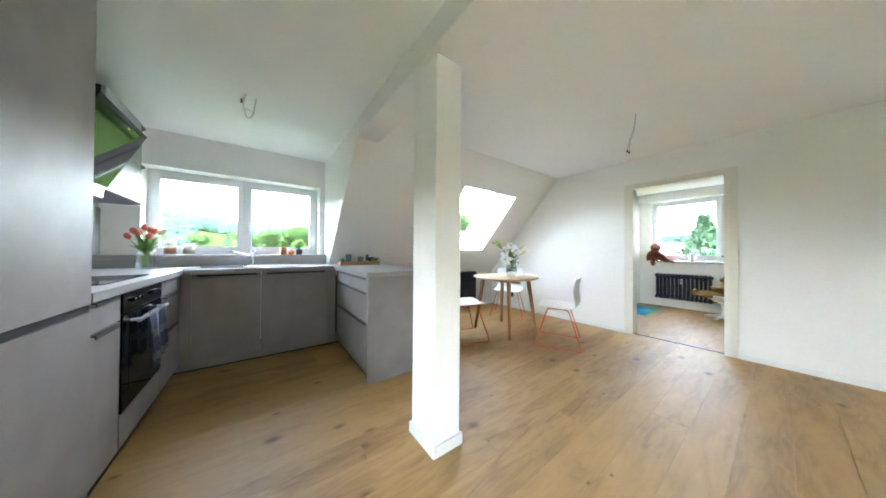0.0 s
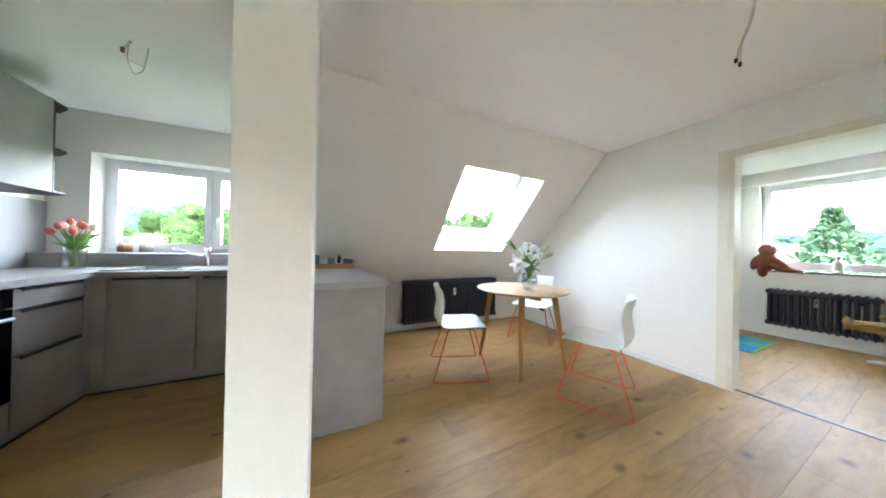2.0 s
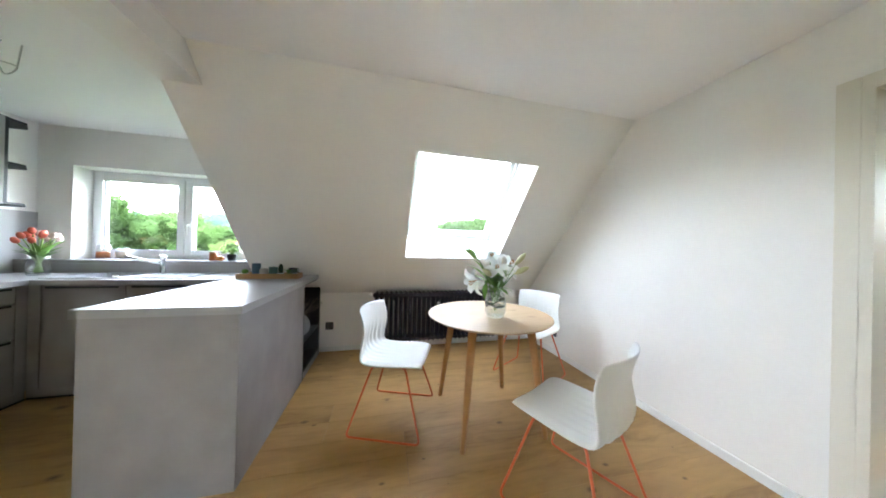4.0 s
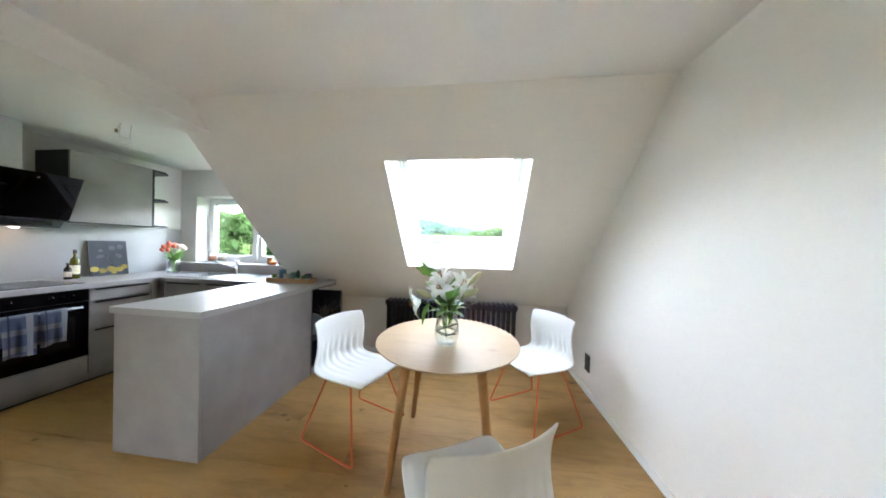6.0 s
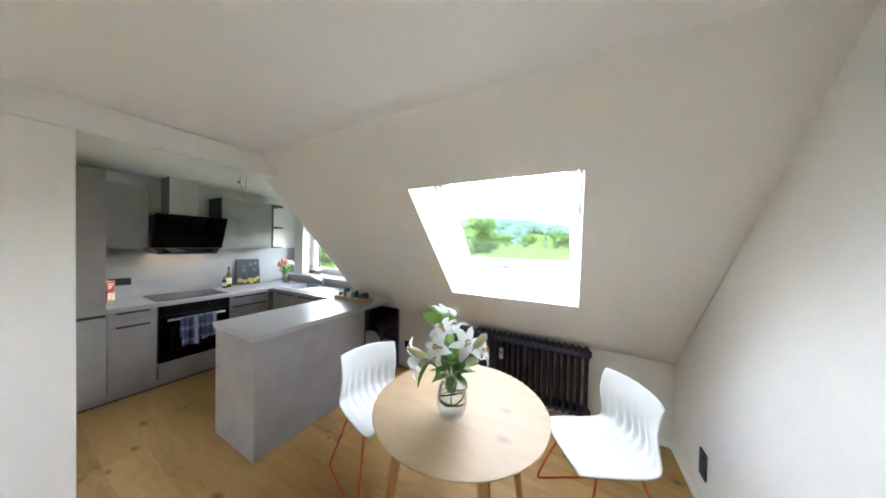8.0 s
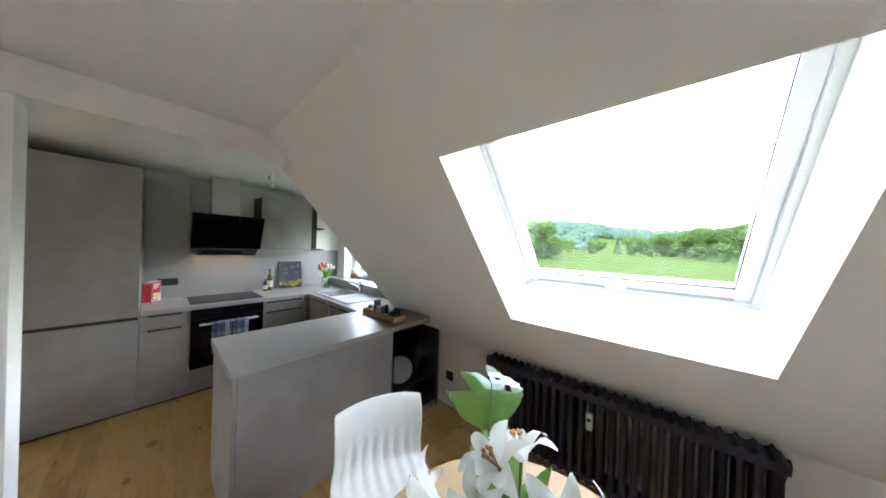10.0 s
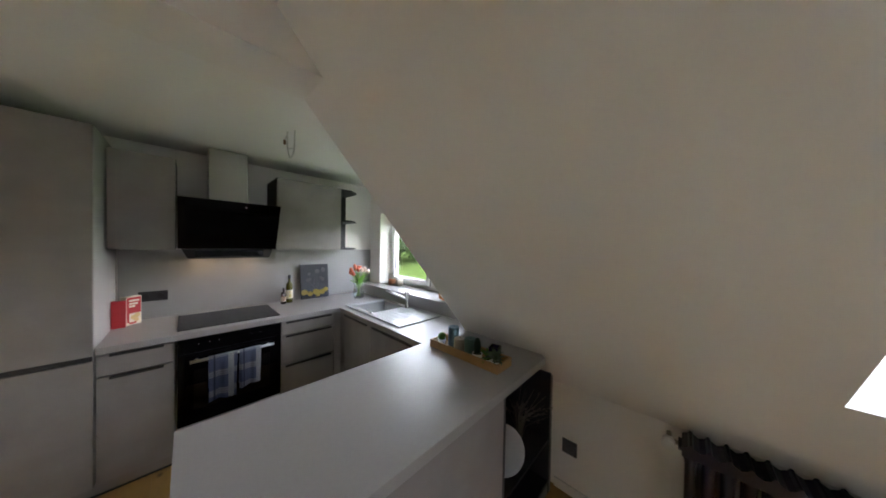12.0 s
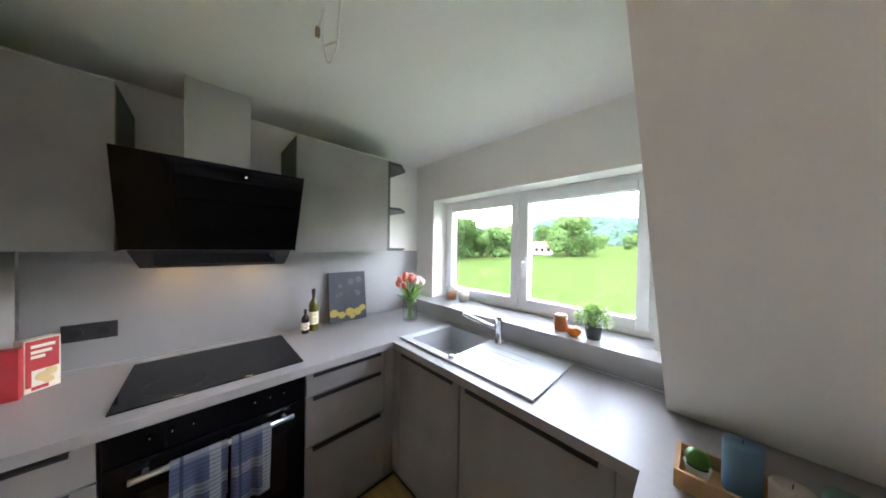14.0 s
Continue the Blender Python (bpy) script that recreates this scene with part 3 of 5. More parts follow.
for x, y, r in ((-3.42, 1.80, 0.085), (-3.18, 1.80, 0.10), (-3.42, 2.10, 0.10), (-3.18, 2.10, 0.075)):
    bm = bmesh.new()
    tube(bm, [(x + r * math.cos(a), y + r * math.sin(a), 0.9221) for a in [2 * math.pi * i / 40 for i in range(40)]], 0.0006, 4, True)
    wpart("ring_mark", bm, RING, root)

# oven in its housing
root = thing("oven", "black built-in oven under the hob", "oven", (-2.99, 1.944, 0.1))
wpart("body", boxes((-3.60, -3.004, 1.642, 2.246, 0.256, 0.872)), BLACK_METAL, root)
wpart("control_panel", boxes((-3.003, -2.984, 1.640, 2.248, 0.765, 0.868), bevel=0.002), BLACK_GLASS, root)
d = wpart("door", boxes((-3.003, -2.984, 1.640, 2.248, 0.262, 0.758), bevel=0.003), BLACK_GLASS, root)
wpart("window_glass", boxes((-2.9838, -2.9825, 1.72, 2.17, 0.36, 0.64)), mat("smoked_glass", (0.012, 0.009, 0.008), 0.03), d)
bm = bmesh.new()
tube(bm, [(-2.945, 1.70, 0.715), (-2.945, 2.19, 0.715)], 0.010, 12)
for y in (1.735, 2.155):
    tube(bm, [(-2.985, y, 0.715), (-2.945, y, 0.715)], 0.008, 10)
wpart("handle", bm, STEEL, d, "brushed steel handle bar")
for y in (1.745, 1.80, 1.855, 2.045, 2.10, 2.155):
    bm = bmesh.new()
    tube(bm, [(-2.985, y, 0.822), (-2.970, y, 0.822)], 0.010, 16)
    k = wpart("knob", bm, BLACK_GLASS, root)
    wpart("knob_mark", boxes((-2.970, -2.9688, y - 0.001, y + 0.001, 0.826, 0.831)), STEEL, k)
wpart("lower_panel", boxes((-3.009, -2.99, 1.640, 2.246, 0.092, 0.253), bevel=0.0015), CONCRETE, root, "grey concrete-look panel below the oven door")


def towel_mat():
    m = bpy.data.materials.new("checked_towel")
    m.use_nodes = True
    n, l = m.node_tree.nodes, m.node_tree.links
    p = n["Principled BSDF"]
    p.inputs["Roughness"].default_value = 0.95
    co, sep = n.new("ShaderNodeTexCoord"), n.new("ShaderNodeSeparateXYZ")
    l.new(co.outputs["Object"], sep.inputs[0])
    def band(src, freq, a, b):
        k, fr, lo = n.new("ShaderNodeMath"), n.new("ShaderNodeMath"), n.new("ShaderNodeMath")
        k.operation, fr.operation, lo.operation = "MULTIPLY", "FRACT", "COMPARE"
        k.inputs[1].default_value = freq
        l.new(src, k.inputs[0]), l.new(k.outputs[0], fr.inputs[0]), l.new(fr.outputs[0], lo.inputs[0])
        lo.inputs[1].default_value, lo.inputs[2].default_value = a, b
        return lo.outputs[0]
    def mixed(base, fac, color, strength):
        k, q = n.new("ShaderNodeMix"), n.new("ShaderNodeMath")
        q.operation = "MULTIPLY"
        q.inputs[1].default_value = strength
        l.new(fac, q.inputs[0])
        k.data_type = "RGBA"
        l.new(q.outputs[0], k.inputs[0])
        if isinstance(base, tuple):
            k.inputs[6].default_value = (*base, 1)
        else:
            l.new(base, k.inputs[6])
        k.inputs[7].default_value = (*color, 1)
        return k.outputs[2]
    c = mixed((0.13, 0.155, 0.26), band(sep.outputs["Y"], 6.0, 0.5, 0.10), (0.50, 0.51, 0.54), 0.9)
    c = mixed(c, band(sep.outputs["Z"], 7.5, 0.5, 0.16), (0.42, 0.43, 0.46), 0.6)
    c = mixed(c, band(sep.outputs["Z"], 62.0, 0.5, 0.16), (0.06, 0.065, 0.10), 0.5)
    c = mixed(c, band(sep.outputs["Y"], 6.0, 0.95, 0.03), (0.04, 0.05, 0.09), 0.8)
    l.new(c, p.inputs["Base Color"])
    t, b = n.new("ShaderNodeTexNoise"), n.new("ShaderNodeBump")
    t.inputs["Scale"].default_value = 500
    b.inputs["Strength"].default_value, b.inputs["Distance"].default_value = 0.5, 0.002
    l.new(co.outputs["Object"], t.inputs["Vector"]), l.new(t.outputs["Fac"], b.inputs["Height"]), l.new(b.outputs[0], p.inputs["Normal"])
    return m


TOWEL = towel_mat()


def towel(y0, y1, front, back, seed):
    """A cloth laid over the oven's handle."""
    rng = random.Random(seed)
    ph = rng.random() * 6
    path = [(-2.965, 0.715 - back)] + [(-2.962, 0.70)] + [(-2.945 - 0.014 * math.cos(a), 0.717 + 0.014 * math.sin(a)) for a in [0.4, 1.0, 1.6, 2.2, 2.8]] + [(-2.928, 0.715 - front * k / 10) for k in range(1, 11)]
    bm = bmesh.new()
    grid = []
    for i, (x, z) in enumerate(path):
        row = []
        for j in range(25):
            u = j / 24
            fall = max(0.0, min(1.0, (0.70 - z) / 0.2)) if i > 6 else 0.0
            row.append(bm.verts.new((x + fall * (0.010 + 0.010 * math.sin(u * 11 + ph) + 0.004 * math.sin(u * 23 + ph * 2)), y0 + (y1 - y0) * u * (1 - 0.04 * fall), z + fall * 0.012 * math.sin(u * 3 + ph))))
        grid.append(row)
    for a, b in zip(grid, grid[1:]):
        for j in range(24):
            f = bm.faces.new((a[j], a[j + 1], b[j + 1], b[j]))
            f.smooth = True
    bmesh.ops.solidify(bm, geom=bm.faces, thickness=0.003)
    return solid("tea_towel", bm, TOWEL, "grey-blue checked tea towel hanging on the oven handle", "towel", "tea towels on the oven")


towel(1.795, 1.955, 0.31, 0.22, 1)
towel(1.965, 2.10, 0.27, 0.25, 2)

# wall units and hood
def wall_cabinet(y0, y1, label):
    root = thing("wall_cabinet", label, "cabinet", (-3.45, (y0 + y1) / 2, 1.487), group="wall cabinets")
    wpart("body", boxes((-3.656, -3.271, y0, y1, 1.487, 2.157)), ANTHRACITE, root, "dark carcass")
    wpart("door", boxes((-3.269, -3.25, y0 + 0.001, y1 - 0.001, 1.485, 2.158), bevel=0.0015), CONCRETE, root)
    return root


wall_cabinet(1.316, 1.625, "narrow grey wall cabinet with dark sides")
wall_cabinet(2.265, 2.868, "wide grey wall cabinet with dark sides")
root = thing("corner_shelf", "dark open end shelf with cut-off corners", "shelf", (-3.45, 2.98, 1.487))
wpart("side", boxes((-3.656, -3.252, 2.870, 2.888, 1.487, 2.157)), ANTHRACITE, root)
wpart("back", boxes((-3.656, -3.646, 2.888, 3.10, 1.487, 2.157)), ANTHRACITE, root)
for z in (1.487, 1.80, 2.139):
    wpart("board", prism(bmesh.new(), [(-3.646, 2.888), (-3.256, 2.888), (-3.256, 2.99), (-3.36, 3.098), (-3.646, 3.098)], "z", z, z + 0.017), ANTHRACITE, root)

root = thing("cooker_hood", "black slanted glass cooker hood with a steel duct", "cooker hood", (-3.4, 1.94, 1.42))
wpart("glass_panel", prism(bmesh.new(), [(-3.085, 1.868), (-3.066, 1.866), (-3.232, 1.492), (-3.25, 1.492)], "y", 1.636, 2.256), BLACK_GLASS, root)
wpart("housing", prism(bmesh.new(), [(-3.655, 1.865), (-3.20, 1.865), (-3.10, 1.80), (-3.255, 1.495), (-3.655, 1.495)], "y", 1.70, 2.19), BLACK_METAL, root)
wpart("lower_box", prism(bmesh.new(), [(1.655, 1.49), (2.235, 1.49), (2.205, 1.415), (1.69, 1.415)], "x", -3.655, -3.235), BLACK_METAL, root)
wpart("grease_filter", boxes((-3.232, -3.228, 1.73, 2.16, 1.43, 1.475)), BLACK_GLASS, root)
LED = glow_mat("hood_lamp", (1.0, 0.72, 0.40), 6.0)
for y in (1.79, 2.10):
    wpart("hood_light", lathe([(0.024, 0), (0.024, 0.002)], 16, (-3.52, y, 1.4125)), LED, root, "lit warm spotlight")
wpart("indicator", lathe([(0.004, 0), (0.003, 0.004)], 10, (-3.084, 2.02, 1.825)), glow_mat("pale_led", (1, 0.8, 0.6), 0.15), root, "small pale indicator light")
wpart("duct", boxes((-3.655, -3.36, 1.81, 2.066, 1.866, CEIL - 0.001), bevel=0.002), SATIN, root, "brushed steel duct cover")


# sockets
def socket(name, label, at, turn, w, h, n):
    root = thing(name, label, "socket", at, turn)
    part("plate", boxes((-w / 2, w / 2, -0.010, 0.0, -h / 2, h / 2), bevel=0.002), BLACK_PLASTIC, root)
    for i in range(n):
        cx, cz = (-w / 2 + w * (i + 0.5) / n, 0) if w > h else (0, -h / 2 + h * (i + 0.5) / n)
        bm = bmesh.new()
        tube(bm, [(cx, -0.0125, cz), (cx, -0.0102, cz)], 0.020, 20)
        part("insert", bm, BLACK_METAL, root)


socket("wall_socket", "black double socket on the grey splashback", (-3.644, 1.495, 1.095), 90, 0.16, 0.08, 2)
socket("wall_socket", "black single socket on the low white wall", (-1.012, KNEE_Y, 0.295), 0, 0.085, 0.085, 1)
socket("wall_socket", "black double socket on the white side wall", (EAST, 2.828, 0.29), -90, 0.085, 0.155, 2)

# open black shelf at the end of the peninsula
root = thing("open_shelf", "black open shelf built into the peninsula's end", "shelf", (-1.3, 3.0, 0.0))
wpart("side", boxes((-1.60, -1.106, 2.708, 2.726, 0.0, 0.873)), ANTHRACITE, root)
wpart("side", boxes((-1.60, -1.106, 3.272, 3.288, 0.0, 0.76)), ANTHRACITE, root)
wpart("cover_panel", boxes((-1.60, -1.104, 3.288, 3.306, 0.0, 0.74)), CONCRETE, root, "grey outer panel")
wpart("back", boxes((-1.60, -1.59, 2.726, 3.272, 0.0, 0.76)), ANTHRACITE, root)
wpart("bottom", boxes((-1.59, -1.108, 2.726, 3.272, 0.062, 0.082)), ANTHRACITE, root)
wpart("kickboard", boxes((-1.125, -1.108, 2.726, 3.272, 0.0, 0.061)), CONCRETE, root, "grey kickboard")
wpart("shelf_board", boxes((-1.59, -1.112, 2.726, 3.272, 0.325, 0.343)), ANTHRACITE, root)
wpart("top", boxes((-1.59, -1.112, 2.726, 3.165, 0.855, 0.873)), ANTHRACITE, root)
bm = lathe([(0.03, 0.0), (0.07, 0.004), (0.115, 0.022), (0.13, 0.03), (0.128, 0.034), (0.11, 0.027), (0.066, 0.009), (0.0005, 0.007)], 36)
o = solid("plate", bm, mat("grey_white_stoneware", (0.38, 0.39, 0.40), 0.3, grain=(40, 0.1), stain=0.1), "large pale grey plate leaning in the black shelf", "plate")
o.matrix_world = pose(-1.215, 2.885, 0.452, 0, 58, -48) @ Matrix.Scale(0.9, 4)
rng = random.Random(8)
bm = bmesh.new()
for i in range(34):
    a, s = rng.random() * 6.28, rng.uniform(0.02, 0.14)
    p0 = Vector((-1.22, 3.10, 0.345))
    p1 = p0 + Vector((s * 0.3 * math.cos(a), s * 0.3 * math.sin(a), rng.uniform(0.13, 0.22)))
    p2 = p0 + Vector((0.05 + s * math.cos(a), s * math.sin(a), rng.uniform(0.20, 0.34)))
    tube(bm, [p0, p1, p2], 0.0022, 4, taper=0.4)
    for q in range(4):
        c = p1.lerp(p2, rng.random())
        bmesh.ops.create_icosphere(bm, subdivisions=1, radius=rng.uniform(0.003, 0.006), matrix=Matrix.Translation(c + Vector((rng.uniform(-1, 1), rng.uniform(-1, 1), rng.uniform(-1, 1))) * 0.004))
solid("dried_bouquet", bm, mat("dry_stems", (0.16, 0.14, 0.12), 0.9, random_v=0.2), "dark dried flower stems in the black shelf", "dried flowers")

# ---- kitchen: small things ----
GREEN = thin(mat("leaf_green", (0.075, 0.17, 0.04), 0.4, grain=(25, 0.35), stain=0.2), (0.22, 0.42, 0.06), 0.3)
GREEN_PALE = thin(mat("pale_leaf_green", (0.25, 0.40, 0.13), 0.5, grain=(25, 0.35), stain=0.2), (0.40, 0.58, 0.16), 0.3)
WAXY = mat("succulent_green", (0.10, 0.15, 0.11), 0.5, grain=(30, 0.3))
POT_WHITE = mat("white_glazed_pot", (0.78, 0.78, 0.76), 0.25, grain=(30, 0.03))
POT_BLACK = mat("black_pot", (0.025, 0.025, 0.03), 0.5, grain=(60, 0.2))
SOIL = mat("potting_soil", (0.03, 0.02, 0.012), 0.95, grain=(120, 0.6))
PAPER = mat("cream_paper", (0.72, 0.66, 0.52), 0.8, grain=(30, 0.05))


def leaf(bm, base, tip, width, sag=0.3, side=None, n=6, cup=0.15):
    """A pointed leaf with a midrib fold and a bend."""
    base, tip = Vector(base), Vector(tip)
    d = tip - base
    s = d.cross(Vector((0, 0, 1))) if side is None else Vector(side)
    s = s.normalized() if s.length > 1e-4 else Vector((1, 0, 0))
    up = s.cross(d).normalized()
    rows = []
    for i in range(n + 1):
        t = i / n
        w = width * math.sin(math.pi * min(1, 0.06 + t * 0.94)) ** 0.8 * (1 - 0.35 * t)
        c = base + d * t + up * d.length * sag * (t - t * t)
        rows.append([bm.verts.new(c - s * w + up * w * cup), bm.verts.new(c), bm.verts.new(c + s * w + up * w * cup)])
    for a, b in zip(rows, rows[1:]):
        for j in range(2):
            f = bm.faces.new((a[j], a[j + 1], b[j + 1], b[j]))
            f.smooth = True


def canvas():
    root = thing("painting", "dark still-life canvas of blossoms and lemons leaning on the splashback", "painting", (-3.585, 2.722, 0.917), 90)
    c = part("canvas", boxes((-0.15, 0.15, -0.014, 0.0, 0.0, 0.39), bevel=0.002), mat("slate_paint", (0.055, 0.058, 0.068), 0.8, grain=(9, 0.9), stain=0.8), root)
    c.rotation_euler = (radians(-7), 0, 0)
    rng = random.Random(4)
    L = mat("lemon_paint", (0.62, 0.47, 0.12), 0.8, grain=(60, 0.4))
    B = mat("blossom_paint", (0.13, 0.13, 0.135), 0.85, grain=(40, 0.8))
    def blot(x, z, r, m, q, name):
        bm = bmesh.new()
        vs = [bm.verts.new((x + r * q * math.cos(a) * (1 + 0.08 * math.sin(3 * a + x * 90)), -0.0152, z + r * math.sin(a))) for a in [2 * math.pi * i / 18 for i in range(18)]]
        top = bm.faces.new(vs)
        bmesh.ops.solidify(bm, geom=[top], thickness=0.001)
        part(name, bm, m, c)
    for x, z, r in ((-0.115, 0.075, 0.03), (-0.055, 0.055, 0.026), (0.01, 0.07, 0.032), (0.075, 0.065, 0.03), (0.118, 0.09, 0.024), (0.03, 0.035, 0.02)):
        blot(x, z, r, L, 1.15, "painted_lemon")
    for i in range(9):
        blot(rng.uniform(-0.11, 0.11), rng.uniform(0.2, 0.35), rng.uniform(0.012, 0.028), B, 1.0, "painted_blossom")
    bm = bmesh.new()
    for x0, x1 in ((-0.05, 0.03), (0.0, -0.03), (0.06, 0.02), (-0.09, 0.0)):
        tube(bm, [(x1, -0.0148, 0.10), (x0, -0.0148, 0.24)], 0.002, 4)
    part("painted_stems", bm, B, c)


canvas()


def bottle(name, label, at, h, r, color, tag):
    root = thing(name, label, "bottle", at)
    part("glass", lathe([(r * 0.9, 0), (r, 0.004), (r, h * 0.62), (r * 0.8, h * 0.69), (r * 0.36, h * 0.76), (r * 0.36, h * 0.9)], 20), mat(name + "_glass", color, 0.06, grain=(5, 0.1)), root)
    part("cap", lathe([(r * 0.42, h * 0.87), (r * 0.42, h * 0.995), (r * 0.36, h)], 16), BLACK_PLASTIC, root)
    part("paper_label", lathe([(r + 0.0006, h * 0.16), (r + 0.0006, h * 0.46)], 20, cap=False), PAPER, root, "cream paper label")
    for z in (0.22, 0.28, 0.38):
        part("print_bar", boxes((r * 0.9, r + 0.0018, -r * 0.35, r * 0.35, h * z, h * (z + 0.025))), tag, root)


bottle("oil_bottle", "tall yellow-green oil bottle with a cream label", (-3.531, 2.446, 0.916), 0.295, 0.031, (0.08, 0.075, 0.010), mat("yellow_print", (0.6, 0.45, 0.05), 0.7))
bottle("vinegar_bottle", "small dark brown bottle with a cream label", (-3.50, 2.385, 0.916), 0.165, 0.024, (0.02, 0.01, 0.006), mat("red_print", (0.4, 0.04, 0.03), 0.7))

RED = mat("red_carton_print", (0.42, 0.022, 0.026), 0.45, grain=(30, 0.1), stain=0.1)


def food_box(label, at, turn, side):
    """A cardboard packet; its printed front faces local -y."""
    root = thing("food_box", label, "food packet", at, turn, "packets on the worktop")
    part("carton", boxes((0, 0.092, 0, 0.045, 0, 0.21), bevel=0.001), side, root)
    if side is RED:
        part("flap", boxes((0.0, 0.092, -0.0006, 0.0, 0.196, 0.2095)), RED, root)
        return root
    f = part("front_print", boxes((0.004, 0.088, -0.0012, -0.0002, 0.085, 0.206), (0.004, 0.018, -0.0012, -0.0002, 0.02, 0.085), (0.018, 0.060, -0.0012, -0.0002, 0.006, 0.02)), RED, root, "red printed front")
    for z, w in ((0.175, 0.06), (0.152, 0.052), (0.133, 0.035)):
        part("print_bar", boxes((0.016, 0.016 + w, -0.0024, -0.0014, z, z + 0.012)), PAPER, f)
    for x, z, r in ((0.046, 0.055, 0.019), (0.066, 0.068, 0.017), (0.060, 0.035, 0.015)):
        bm = bmesh.new()
        tube(bm, [(x, -0.0016, z), (x, -0.0004, z)], r, 18)
        part("print_picture", bm, mat("potato_print", (0.62, 0.46, 0.2), 0.6, grain=(60, 0.3)), f)
    return root


food_box("red and cream cardboard food packet on the worktop", (-3.46, 1.375, 0.916), 133, PAPER)
food_box("red cardboard food packet beside the tall cabinet", (-3.415, 1.3125, 0.916), 90, RED).scale = (0.7, 0.9, 0.92)


# tulips
def tulips():
    root = thing("tulip_bouquet", "bunch of coral and white tulips in a glass vase", "flowers", (-3.27, 3.10, 0.916))
    root.scale = (1.16, 1.16, 1.12)
    part("vase", lathe([(0.045, 0.0), (0.052, 0.01), (0.055, 0.07), (0.045, 0.12), (0.05, 0.165), (0.0475, 0.165), (0.0425, 0.12), (0.0515, 0.07), (0.048, 0.014), (0.001, 0.012)], 28), GLASS, root)
    rng = random.Random(11)
    C1, C2 = mat("coral_petal", (0.75, 0.17, 0.10), 0.5, grain=(30, 0.25)), mat("white_pink_petal", (0.84, 0.68, 0.60), 0.5, grain=(30, 0.2))
    stems, leaves = bmesh.new(), bmesh.new()
    for i in range(15):
        a, s = i * 2.4, 0.018 + 0.075 * (i / 15) ** 0.6
        top = Vector((s * math.cos(a), s * math.sin(a), rng.uniform(0.275, 0.335) - s * 0.5))
        base = Vector((-0.02 * math.cos(a), -0.02 * math.sin(a), 0.02))
        tube(stems, [base, base.lerp(top, 0.6) + Vector((0, 0, 0.02)), top], 0.003, 6)
        bm = bmesh.new()
        d = (top - base.lerp(top, 0.6)).normalized()
        q = d.to_track_quat("Z", "Y").to_matrix().to_4x4()
        lathe([(0.004, 0), (0.015, 0.008), (0.0185, 0.022), (0.016, 0.038), (0.008, 0.05)], 9, bm=bm)
        for v in bm.verts:
            v.co.x *= 1 + 0.15 * math.sin(5 * math.atan2(v.co.y, v.co.x))
        bm.transform(Matrix.Translation(top) @ q)
        part("tulip", bm, C1 if i % 5 in (0, 2, 4) else C2, root)
    for i in range(34):
        a, s = rng.random() * 6.28, rng.uniform(0.05, 0.13)
        leaf(leaves, (0.015 * math.cos(a), 0.015 * math.sin(a), 0.13), (s * math.cos(a), s * math.sin(a), rng.uniform(0.16, 0.28)), 0.019, 0.4)
    part("stems", stems, GREEN_PALE, root)
    part("leaves", leaves, mat("fresh_leaf_green", (0.19, 0.38, 0.07), 0.45, grain=(25, 0.35), stain=0.2), root)


tulips()


def jar(label, at, r, h, fill, level):
    root = thing("storage_jar", label, "jar", at)
    part("glass", lathe([(r * 0.95, 0), (r, 0.005), (r, h * 0.72), (r * 0.86, h * 0.82), (r * 0.86, h * 0.9), (r * 0.82, h * 0.9), (r * 0.82, h * 0.82), (r * 0.94, h * 0.7), (r * 0.94, 0.008), (0.001, 0.006)], 28), GLASS, root)
    part("contents", lathe([(r * 0.9, 0.009), (r * 0.9, h * level), (0.002, h * (level + 0.03))], 24), fill, root)
    part("lid", lathe([(r * 0.9, h * 0.905), (r * 0.92, h * 0.96), (r * 0.6, h)], 28), GLASS, root)
    bm = bmesh.new()
    tube(bm, [(r * 0.93 * math.cos(a), r * 0.93 * math.sin(a), h * 0.885) for a in [2 * math.pi * i / 24 for i in range(24)]], 0.0015, 5, True)
    part("wire_clip", bm, STEEL, root)


LENTIL = mat("orange_lentils", (0.55, 0.17, 0.05), 0.8, grain=(180, 0.6))
OATS = mat("pale_oats", (0.55, 0.47, 0.36), 0.85, grain=(160, 0.5))
jar("glass jar half filled with orange lentils", (-3.205, 3.52, 1.039), 0.050, 0.155, LENTIL, 0.45)
jar("small glass jar filled with pale oats", (-3.065, 3.535, 1.039), 0.048, 0.115, OATS, 0.6)
root = thing("candle_jar", "amber glass candle jar on the window ledge", "candle", (-2.195, 3.41, 1.039))
part("glass", lathe([(0.034, 0), (0.036, 0.004), (0.036, 0.085), (0.033, 0.085), (0.033, 0.07), (0.001, 0.07)], 24), mat("amber_glass", (0.36, 0.12, 0.04), 0.12, grain=(10, 0.3)), root)
part("lid", lathe([(0.037, 0.0855), (0.037, 0.093), (0.03, 0.096)], 24), mat("cork_lid", (0.42, 0.27, 0.15), 0.8, grain=(90, 0.4)), root)
root = thing("ornamental_pumpkin", "small glossy orange pumpkin on the window ledge", "pumpkin", (-2.11, 3.365, 1.039))
bm = lathe([(0.006, 0.004), (0.022, 0.001), (0.036, 0.014), (0.040, 0.028), (0.034, 0.044), (0.018, 0.052), (0.005, 0.047)], 40)
for v in bm.verts:
    a = math.atan2(v.co.y, v.co.x)
    v.co.x, v.co.y = v.co.x * (0.94 + 0.06 * abs(math.sin(a * 4))), v.co.y * (0.94 + 0.06 * abs(math.sin(a * 4)))
